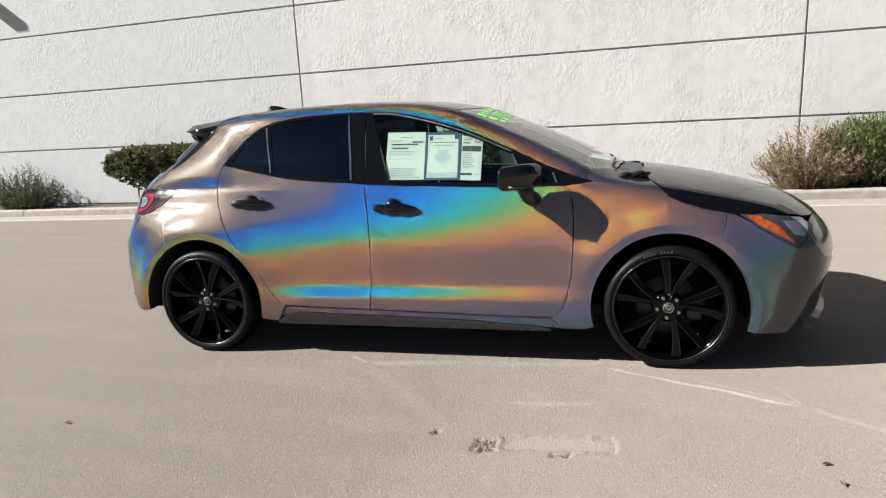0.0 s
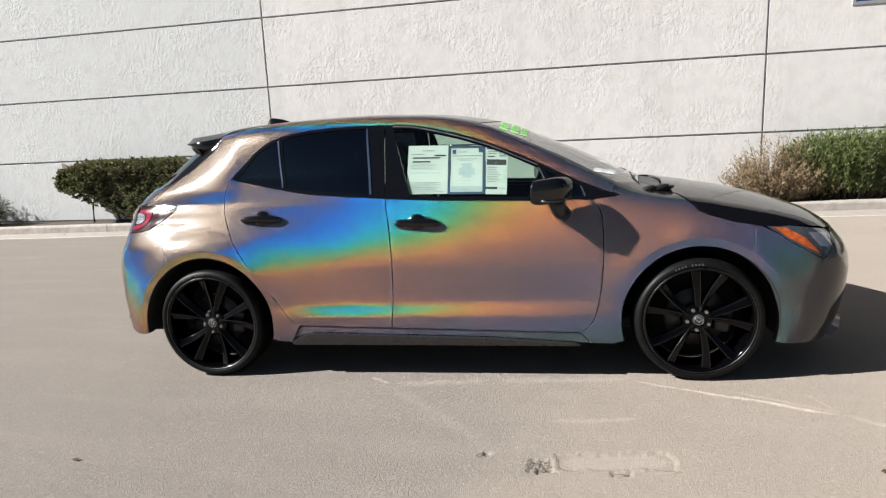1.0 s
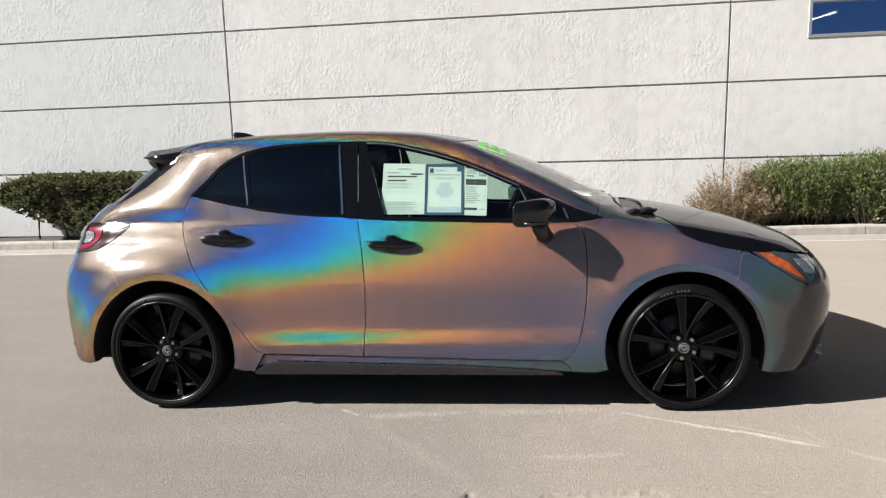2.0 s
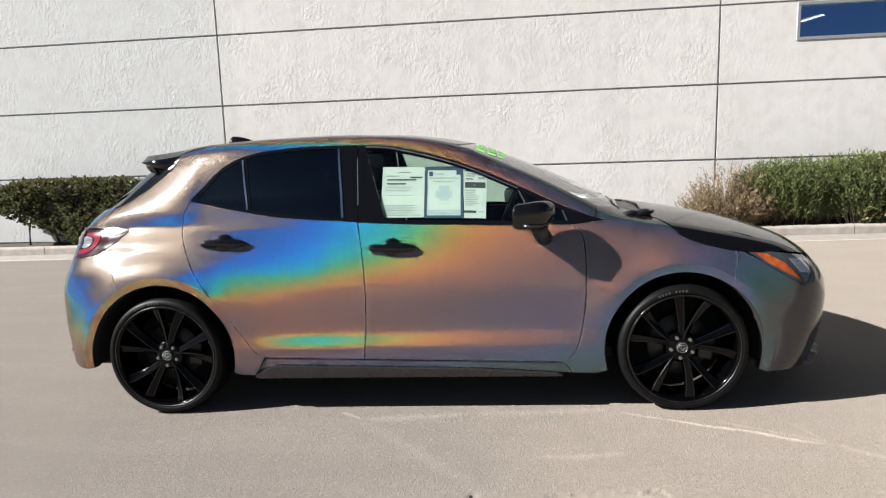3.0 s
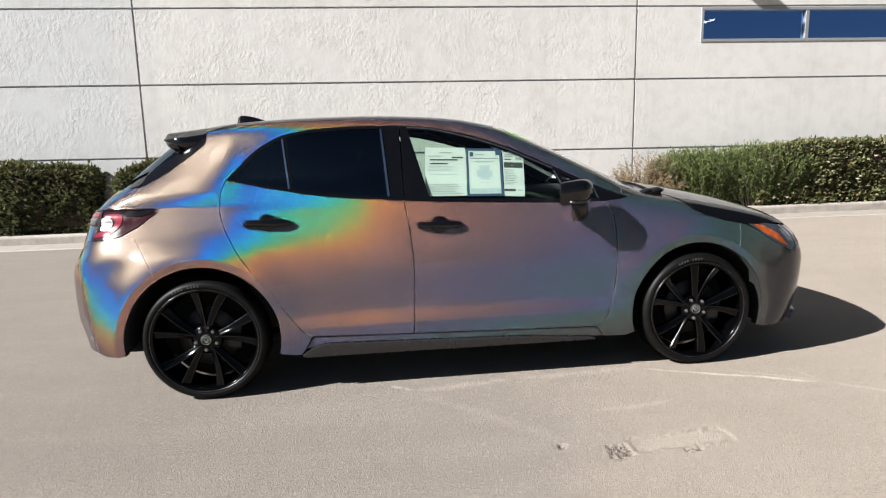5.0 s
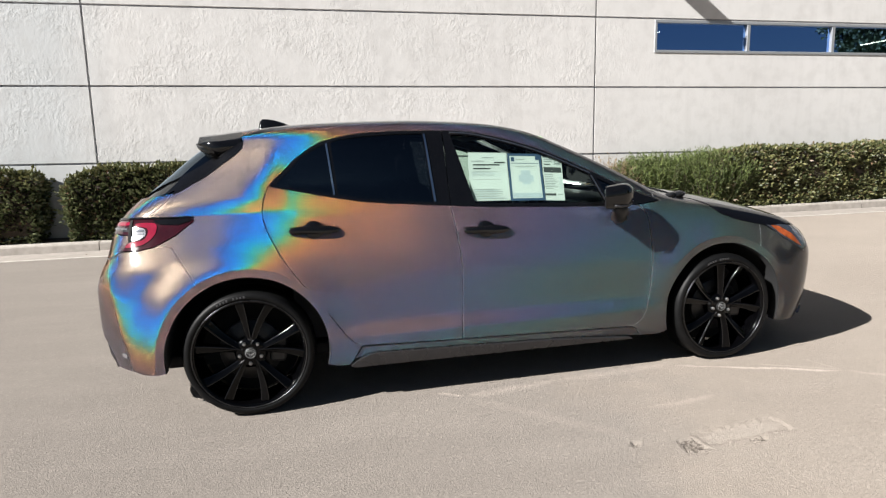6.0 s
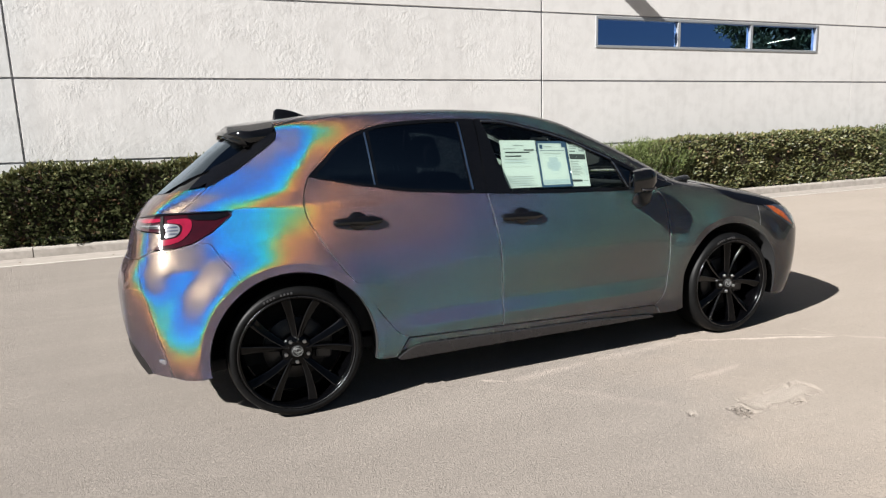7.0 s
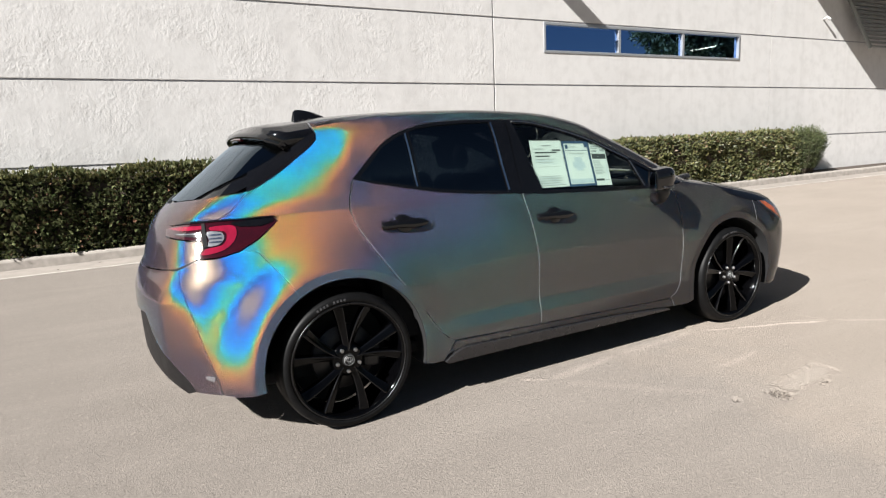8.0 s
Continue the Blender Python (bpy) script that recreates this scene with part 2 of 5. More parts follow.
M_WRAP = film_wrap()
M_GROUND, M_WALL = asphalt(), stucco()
M_JOINT = plain("grey_joint_sealant", (.29, .29, .31), .8, bump=.2)
M_KERB = plain("pale_concrete", (.300, .270, .240), .9, vary=.22, scale=9, bump=.5)
M_APRON = plain("gutter_concrete", (.252, .222, .195), .92, vary=.16, scale=7, bump=.4)
M_EDGE = plain("dusty_concrete_edge", (.360, .330, .294), .9, vary=.2, scale=8, bump=.4)
M_SOIL = plain("dry_dark_soil", (.051, .037, .027), .97, vary=.5, scale=28, bump=.8)
M_GLOSSBLACK = plain("gloss_black_paint", (.003, .003, .0035), .06, vary=.2)
# silver for the panels' turned edges, brightened as if sunlit
M_PALELIP = plain("pale_lip_edge", (.30, .30, .31), .35, .35, vary=.1)
M_HOOD = plain("black_vinyl_hood", (.003, .003, .004), .08, vary=.2, spec=.22)
M_SATIN = plain("satin_black_plastic", (.009, .009, .010), .38, vary=.2, bump=.05)
M_PLASTIC = plain("grey_black_plastic", (.055, .055, .058), .5, vary=.15, scale=60, bump=.08)
M_SKIRT = plain("grey_metallic_skirt", (.065, .064, .068), .28, .75, vary=.1)
M_RUBBER = plain("tyre_rubber", (.0045, .0045, .0047), .50, vary=.35, scale=25, bump=.15, spec=.14)
M_RIM = plain("gloss_black_rim", (.0008, .0008, .001), .08, .0, vary=.2, coat=.0, spec=.18)
# the rim's black with stronger gloss, put on spoke edges for sun glints
M_RIMGLINT = plain("glinting_black_edge", (.002, .002, .0025), .11, .0, vary=.1, coat=.0, spec=.55)
M_STEEL = plain("brushed_steel", (.42, .42, .43), .32, 1.0, vary=.12, scale=60)
M_DISC = plain("brake_steel", (.045, .043, .042), .45, .7, vary=.3, scale=20)
M_MIRROR = plain("mirror_glass", (.35, .37, .40), .03, 1.0, vary=.02)
M_BEAK = plain("gloss_dark_grey_grille", (.10, .10, .105), .22, .5, vary=.2, coat=.5)
# grey metal ring stands in for the reflection on the rim's lip
M_RIMEDGE = plain("grey_rim_edge", (.075, .075, .078), .30, 1.0, vary=.35, scale=12)
M_CHROME = plain("chrome", (.75, .75, .77), .12, 1.0, vary=.04)
M_DIFFUSER = plain("dark_bumper_plastic", (.010, .009, .009), .6, vary=.2, spec=.15)
M_DARK = plain("dark_lining", (.005, .005, .0055), .95, vary=.2)
M_SEAT = plain("charcoal_seat_fabric", (.03, .03, .033), .8, vary=.2, scale=90, bump=.15)
M_LINER = plain("beige_headliner", (.42, .40, .36), .9, vary=.08)
M_SILVER = plain("dull_silver_plastic", (.28, .28, .28), .4, .5)
M_RED = plain("red_lamp_lens", (.185, .005, .022), .08, vary=.25, coat=1.0)
M_DEEPRED = plain("deep_red_lamp_lens", (.022, .001, .003), .08, vary=.25, coat=1.0)
M_CLEAR = plain("clear_lamp_reflector", (.36, .36, .38), .14, .7, vary=.2, coat=1.0)
M_SMOKED = plain("smoked_lamp_reflector", (.06, .055, .055), .15, .6, vary=.3, coat=1.0)
M_AMBER = plain("amber_lamp_lens", (.30, .062, .012), .12, vary=.55, coat=1.0)
M_LENS = plain("smoked_headlamp_lens", (.05, .055, .065), .08, .3, vary=.3, coat=1.0)
# bluish gloss and raised IOR stand in for reflected blue sky
M_TINT = glass("privacy_tinted_glass", (.012, .014, .018), (.72, .86, 1.0), ior=1.75)
# the windscreen's haze stands in for the sky it would reflect
M_SCREEN = glass("clear_car_glass", (.62, .70, .66), dust=.16)
M_DOORGLASS = glass("greenish_car_glass", (.68, .82, .74))
# the sky's blue is put into the gloss colour, its strength into the IOR
M_WINDOW = glass("sky_tinted_building_glass", (.20, .23, .25), (.28, .50, 1.0), ior=12.0)
M_PANEBACK = glass("clear_pane_back", (1, 1, 1), ior=1.02)
M_PAPER = plain("white_paper", (.44, .47, .45), .8, vary=.03)
M_NAVY = plain("navy_print", (.02, .05, .10), .7, vary=.1)
M_INK = plain("grey_print", (.20, .22, .22), .8, vary=.1)
M_BLACKINK = plain("black_print", (.03, .035, .035), .8, vary=.1)
M_FAINT = plain("pale_blue_print", (.33, .38, .40), .8, vary=.1)
M_LIME = plain("lime_window_paint", (.26, .68, .17), .8, vary=.1)
M_FRAME = plain("aluminium_frame", (.36, .37, .385), .38, .5, vary=.06)
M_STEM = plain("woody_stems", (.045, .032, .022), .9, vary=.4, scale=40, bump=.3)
M_HEDGE = leaf("glossy_hedge_leaf", (.018, .030, .010), (.165, .178, .085), .22, (.15, .085, .055))
M_HEDGETOP = leaf("young_hedge_leaf", (.034, .046, .016), (.165, .158, .062), .50, (.13, .085, .048))
M_BUSH = leaf("soft_green_needle", (.040, .066, .014), (.140, .168, .046), .6)
M_DULLBUSH = leaf("dull_green_needle", (.030, .045, .014), (.085, .098, .034), .6)
M_GREYBUSH = leaf("grey_green_needle", (.034, .049, .022), (.105, .120, .056), .6)
M_DRY = leaf("dry_straw_needle", (.128, .086, .049), (.270, .203, .116), .8)
M_DEADLEAF = plain("dead_leaf", (.096, .054, .027), .8, vary=.4)
M_TUBE, _t, _b = material("lit_tube")
_b.inputs["Emission Color"].default_value, _b.inputs["Emission Strength"].default_value = (1, .97, .84, 1), 7
M_ROOM = plain("dim_room", (.180, .174, .168), .9)
M_AWNING = plain("painted_steel_awning", (.180, .180, .165), .5, .2)
M_LAMP = plain("white_lamp_metal", (.432, .426, .414), .4)


# ---- building helpers ----
def link_mesh(name, bm, mat, parent=None, label="", smooth=False, m=None):
    me = bpy.data.meshes.new(name)
    bm.normal_update()
    bm.to_mesh(me)
    bm.free()
    me.materials.append(mat)
    if smooth:
        me.shade_smooth()
    ob = new(name, me)
    if m is not None:
        ob.matrix_basis = m
    if parent is not None:
        ob.parent = parent
    if label:
        ob["label"] = label
    return ob


def part(name, bm, mat, parent, label="", smooth=False, m=None):
    return link_mesh(name, bm, mat, parent, label, smooth, m)


def box(x0, x1, y0, y1, z0, z1, bevel=0.0, seg=2, bm=None):
    bm = bm or bmesh.new()
    r = bmesh.ops.create_cube(bm, size=1, matrix=Matrix.Translation(((x0 + x1) / 2, (y0 + y1) / 2, (z0 + z1) / 2)) @ Matrix.Diagonal((x1 - x0, y1 - y0, z1 - z0, 1)))
    if bevel:
        es = list({e for v in r["verts"] for e in v.link_edges})
        bmesh.ops.bevel(bm, geom=es, offset=bevel, segments=seg, affect="EDGES", profile=.5)
    return bm


def tube(points, radius, seg=10, bm=None, caps=True):
    """A round bar along points; radius may be one number or one per point."""
    bm = bm or bmesh.new()
    pts = [Vector(p) for p in points]
    rs = radius if isinstance(radius, (list, tuple)) else [radius] * len(pts)
    rings = []
    for i, p in enumerate(pts):
        d = (pts[min(i + 1, len(pts) - 1)] - pts[max(i - 1, 0)]).normalized()
        q = d.to_track_quat("Z", "Y")
        rings.append([bm.verts.new(p + q @ Vector((math.cos(a) * rs[i], math.sin(a) * rs[i], 0))) for a in (2 * math.pi * k / seg for k in range(seg))])
    for a, b in zip(rings, rings[1:]):
        for k in range(seg):
            bm.faces.new((a[k], a[(k + 1) % seg], b[(k + 1) % seg], b[k]))
    if caps:
        bm.faces.new(rings[0][::-1])
        bm.faces.new(rings[-1])
    return bm


def turned(profile, seg=48, bm=None, close=False):
    """A body of revolution about y: profile of (radius, y)."""
    bm = bm or bmesh.new()
    rings = [[bm.verts.new((r * math.cos(a), y, r * math.sin(a))) for a in (2 * math.pi * k / seg for k in range(seg))] for r, y in profile]
    pairs = list(zip(rings, rings[1:])) + ([(rings[-1], rings[0])] if close else [])
    for a, b in pairs:
        for k in range(seg):
            bm.faces.new((a[k], b[k], b[(k + 1) % seg], a[(k + 1) % seg]))
    bmesh.ops.recalc_face_normals(bm, faces=bm.faces)
    return bm


def thing(name, label, category, group="", m=None):
    ob = new(name)
    ob.empty_display_size = .1
    if m is not None:
        ob.matrix_basis = m
    return tagged(ob, label, category, group)


# ---- ground, kerb, planting strip ----
def fall(x, y):
    """The lot's height: it rises gently along the wall and towards it."""
    x, y = max(-26, min(26, x)), max(-14, min(12, y))
    return .0129 * (x + 2.217) + .013 * (y - 3.03) - .007


def peeled(x, y):
    """Where the top coat has peeled: a long shallow hollow with a ragged rim, and loose crumbs at its end."""
    def reach(x0, y0, x1, y1, wide):
        length = math.hypot(x1 - x0, y1 - y0)
        cx, cy = (x1 - x0) / length, (y1 - y0) / length
        along, off = (x - x0) * cx + (y - y0) * cy, (y - y0) * cx - (x - x0) * cy
        return 1 - max(abs(off) / wide, (abs(along - length / 2) - length / 2 + wide) / wide)
    rag = .55 * noise.noise((x * 16, y * 16, 2)) + .30 * noise.noise((x * 45, y * 45, 5))
    hollow = min(1, max(0, (reach(-.27, 2.286, .18, 2.346, .066) + rag * .8) * 5))
    crumbs = min(1, max(0, (max(reach(-.385, 2.248, -.275, 2.264, .058), reach(-.07, 2.222, .015, 2.238, .018), reach(-.58, 2.328, -.54, 2.310, .024)) + rag * .5) * 4))
    return -.006 * hollow - crumbs * (.007 + .013 * noise.noise((x * 55, y * 55, 9)))


def ground_sheet():
    bm = bmesh.new()
    xs = [-900, -300, -90, -26, -20, -14, -10, -7, -5, -4, -3, -2, -1, 1, 2, 3, 4, 5, 7, 10, 14, 20, 26, 90, 300, 900] + [-.86 + .0085 * i for i in range(146)]
    ys = [-900, -300, -90, -30, -14, -8, -4, -2, -1, 0, 1, 2, 3, 4, 5, 6, 7, 8, 8.9, 12, 40, 200, 900] + [2.12 + .0085 * i for i in range(45)]
    xs.sort()
    ys.sort()
    g = [[bm.verts.new((x, y, fall(x, y) + (peeled(x, y) if -.86 < x < .37 and 2.12 < y < 2.5 else 0))) for x in xs] for y in ys]
    for a, b in zip(g, g[1:]):
        for i in range(len(xs) - 1):
            bm.faces.new((a[i], a[i + 1], b[i + 1], b[i]))
    return link_mesh("ground", bm, M_GROUND, smooth=True)


tagged(ground_sheet(), "sun-bleached beige asphalt lot with pale scuffs and a crumbled patch", "ground", kind="structure")


def strip(name, y0, y1, lift0, lift1, mat, x0=-26, x1=26, n=40, wob=0.0):
    """A strip of ground that follows the lot's fall; its front edge turns down."""
    bm = bmesh.new()
    rows = []
    for i in range(n + 1):
        x = x0 + (x1 - x0) * i / n
        w = wob * (noise.noise((x * .7, y0, 3)))
        rows.append([bm.verts.new(p) for p in ((x, y0 + w, fall(x, y0) - .05), (x, y0 + w, fall(x, y0) + lift0), (x, y1, fall(x, y1) + lift1), (x, y1, fall(x, y1) - .05))])
    for a, b in zip(rows, rows[1:]):
        for k in range(3):
            bm.faces.new((a[k], b[k], b[k + 1], a[k + 1]))
    return link_mesh(name, bm, mat)


tagged(strip("gutter", 8.42, 8.90, .004, .006, M_APRON), "pale dusty concrete gutter along the kerb", "gutter", kind="structure")
tagged(strip("gutter_edge", 8.36, 8.42, .006, .006, M_EDGE, wob=.03, n=90), "light concrete edge between gutter and asphalt", "edging", kind="structure")
tagged(strip("planting_bed", 9.05, 9.64, .10, .13, M_SOIL, n=90), "dry dark soil bed along the wall", "soil", kind="structure")


def kerb_run():
    kerb = thing("kerb", "weathered pale concrete kerb along the planting bed", "kerb")
    kerb["kind"] = "structure"
    length = 3.05
    for k in range(-7, 8):
        x0, x1 = 1.15 + k * length + .006, 1.15 + (k + 1) * length - .006
        bm = bmesh.new()
        prof = [(8.90, -.05), (8.905, .10), (8.915, .122), (8.935, .13), (9.06, .13), (9.07, .12), (9.07, -.05)]
        rows = []
        for i in range(9):
            x = x0 + (x1 - x0) * i / 8
            rows.append([bm.verts.new((x, y + .006 * noise.noise((x * 3, z * 9, y)), fall(x, 8.9) + z + .004 * noise.noise((x * 2, 5, y * 5)))) for y, z in prof])
        for a, b in zip(rows, rows[1:]):
            for j in range(len(prof) - 1):
                bm.faces.new((a[j], b[j], b[j + 1], a[j + 1]))
        bm.faces.new(rows[0])
        bm.faces.new(rows[-1][::-1])
        part("kerb_stone", bm, M_KERB, kerb)


kerb_run()

# ---- the building's wall ----
WALL_Y, WALL_TOP = 9.566, 9.0
JOINT_X = [-27.4, -20.06, -12.72, -5.085, 2.56, 9.72, 17.0, 26.0]
JOINT_Z = [-.6, .12, 1.216, 2.303, 3.405, 4.50, 5.60, 6.70, 7.80, 9.0]
WIN = (3.60, 8.70, 2.86, 3.385)      # the window's opening: x0, x1, z0, z1


def wall():
    bm = bmesh.new()
    y0, y1 = WALL_Y + .026, WALL_Y + .30
    x0, x1, z0, z1 = WIN
    for b in ((-27.4, x0, -.6, WALL_TOP), (x1, 26.0, -.6, WALL_TOP), (x0, x1, -.6, z0), (x0, x1, z1, WALL_TOP)):
        box(b[0], b[1], y0, y1, b[2], b[3], bm=bm)
    w = tagged(link_mesh("wall_north", bm, M_JOINT), "tilt-up concrete wall of off-white trowelled panels with grey joints", "wall", kind="structure")
    g = .0135
    tight = {9.72: .0025}      # this upright joint is filled almost flush
    for a, b in zip(JOINT_X, JOINT_X[1:]):
        ga, gb = tight.get(a, g), tight.get(b, g)
        for c, d in zip(JOINT_Z, JOINT_Z[1:]):
            pieces = [(a + ga, b - gb, c + g, d - g)]
            if a < x0 < b and c < z1 and d > z0:      # the window cuts this panel
                pieces = [(a + ga, x0, c + g, d - g), (x1, b - gb, c + g, d - g)]
                if c + g < z0:
                    pieces.append((x0, x1, c + g, min(z0, d - g)))
                if z1 < d - g:
                    pieces.append((x0, x1, max(z1, c + g), d - g))
            for q in pieces:
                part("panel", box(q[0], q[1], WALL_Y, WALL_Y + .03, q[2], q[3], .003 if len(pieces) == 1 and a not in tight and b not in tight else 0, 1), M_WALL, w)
    return w


wall()


def ribbon_window():
    """Three dark panes in a flat aluminium frame, with a dim room and its lit tubes behind."""
    x0, x1, z0, z1 = WIN
    win = thing("window_1", "ribbon window of three sky-reflecting panes in an aluminium frame", "window")
    win["kind"] = "structure"
    bars = [5.35, 7.025]
    y0, y1 = WALL_Y - .012, WALL_Y + .10
    f = .045
    for q in ((x0, x1, z0, z0 + f), (x0, x1, z1 - f, z1), (x0, x0 + f, z0 + f, z1 - f), (x1 - f, x1, z0 + f, z1 - f)):
        part("window_frame", box(q[0], q[1], y0, y1, q[2], q[3], .004, 1), M_FRAME, win)
    for x in bars:
        part("mullion", box(x - .03, x + .03, y0 + .004, y1 - .004, z0 + f, z1 - f, .004, 1), M_FRAME, win)
    xs = [x0 + f, *bars, x1 - f]
    for a, b in zip(xs, xs[1:]):
        pane = part("pane", box(a, b, WALL_Y + .045, WALL_Y + .053, z0 + f, z1 - f), M_WINDOW, win)
        pane.data.materials.append(M_PANEBACK)      # only the outer face carries the raised, blue-tinted reflection
        for face in pane.data.polygons:
            face.material_index = 0 if face.normal.y < -.5 else 1
    bm = bmesh.new()
    ya, yb = WALL_Y + .30, WALL_Y + 5.0
    for q in ((2.0, 12.0, yb, yb + .1, .6, 4.6), (2.0, 12.0, ya, yb, 4.5, 4.6), (2.0, 12.0, ya, yb, .5, .6), (1.9, 2.0, ya, yb, .6, 4.5), (12.0, 12.1, ya, yb, .6, 4.5)):
        box(*q, bm=bm)
    tagged(link_mesh("room_shell", bm, M_ROOM), "dim office room behind the window", "room", kind="structure")
    for x, y, z, turn, h in ((4.78, 12.16, 3.63, 108, .50), (10.31, 11.89, 3.54, 96, .38)):
        m = pose(x, y, z, 0, 0, turn)
        lamp = thing("tube_light", "lit fluorescent tube light hung in the dim room", "ceiling light", "tube lights")
        part("housing", box(-h, h, -.05, .05, .02, .07, .01), M_LAMP, lamp, m=m)
        part("lit_tube", tube([(.02 - h, 0, 0), (h - .02, 0, 0)], .014), M_TUBE, lamp, m=m)
        for s in (-.65 * h, .65 * h):
            part("hanger", tube([(s, 0, .06), (s, 0, 4.5 - z)], .005, 6), M_STEEL, lamp, m=m)


ribbon_window()


def arm_lamp(x, z):
    """A flat arm on the wall with a box lamp; high up, it throws a slanting shade."""
    lamp = thing("wall_lamp", "flat white metal arm lamp high on the wall", "wall lamp", "wall lamps")
    part("mounting_plate", box(x - .16, x + .16, WALL_Y - .02, WALL_Y, z - .16, z + .16, .006, 1), M_LAMP, lamp)
    part("arm", box(x - .09, x + .09, WALL_Y - .62, WALL_Y - .02, z - .05, z + .05, .012), M_LAMP, lamp)
    part("lamp_head", box(x - .15, x + .15, WALL_Y - .95, WALL_Y - .55, z - .07, z + .07, .02), M_LAMP, lamp)


arm_lamp(2.44, 5.14)
arm_lamp(-13.75, 5.62)


def spot_lamp():
    x, z = 11.50, 3.86
    lamp = thing("security_lamp", "small white security lamp on a wall bracket", "wall lamp")
    part("bracket", tube([(x, WALL_Y, z), (x, WALL_Y - .10, z + .01)], .022), M_LAMP, lamp)
    part("lamp_head", tube([(x - .03, WALL_Y - .10, z + .03), (x + .03, WALL_Y - .13, z - .01), (x + .05, WALL_Y - .15, z - .03)], [.02, .032, .035], 14), M_LAMP, lamp, smooth=True)


spot_lamp()


def awning():
    """A flat canopy, high up, and a leaning slatted screen under it."""
    c = thing("canopy", "grey steel canopy with a slatted underside on the wall", "canopy")
    part("roof_plate", box(10.66, 25.8, WALL_Y - 1.12, WALL_Y, 4.70, 4.82, .01, 1), M_AWNING, c)

    def lean(f):
        return 12.17 + .58 * f, 9.44 - .24 * f, 4.40 - 1.16 * f
    for i in range(13):
        x, y, z = lean(i / 12)
        part("slat", box(x, 25.5, y - .050, y + .030, z - .020, z + .020, .004, 1), M_AWNING, c)
    part("side_rail", tube([lean(-.05), lean(1.03)], .045, 8), M_AWNING, c)
    for x in (15.0, 18.5, 22.0, 25.4):
        part("hanger", tube([(x, 9.40, 4.70), (x, 9.40, 4.30), (x, 9.22, 3.26)], .022, 6), M_AWNING, c)


awning()


# ---- planting ----
def leaves(spots, size, shape, rng, droop=.5, up=.3):
    """Many small folded leaves in one mesh: spots of (place, outward)."""
    verts, faces = [], []
    for p, out in spots:
        d = Vector((rng.gauss(0, 1), rng.gauss(0, 1), rng.gauss(0, 1) + up)).normalized() * droop + Vector(out) * (1 - droop * .5)
        d.normalize()
        s = d.cross(Vector((rng.gauss(0, 1), rng.gauss(0, 1), rng.gauss(0, 1)))).normalized()
        n = d.cross(s)
        ln = size * rng.uniform(.65, 1.35)
        wd = ln * shape
        p = Vector(p)
        k = len(verts)
        verts += [p, p + d * ln * .45 + s * wd + n * wd * .35, p + d * ln, p + d * ln * .45 - s * wd + n * wd * .35]
        faces += [(k, k + 1, k + 2), (k, k + 2, k + 3)]
    me = bpy.data.meshes.new("leaves")
    me.from_pydata([tuple(v) for v in verts], [], faces)
    me.update()
    return me


def lump(x, y, z, f=1.0, seed=0):
    return noise.noise((x * 2.1 * f + seed, y * 2.1 * f, z * 2.1 * f)) * .6 + noise.noise((x * 5.3 * f, y * 5.3 * f + seed, z * 5.3 * f)) * .4


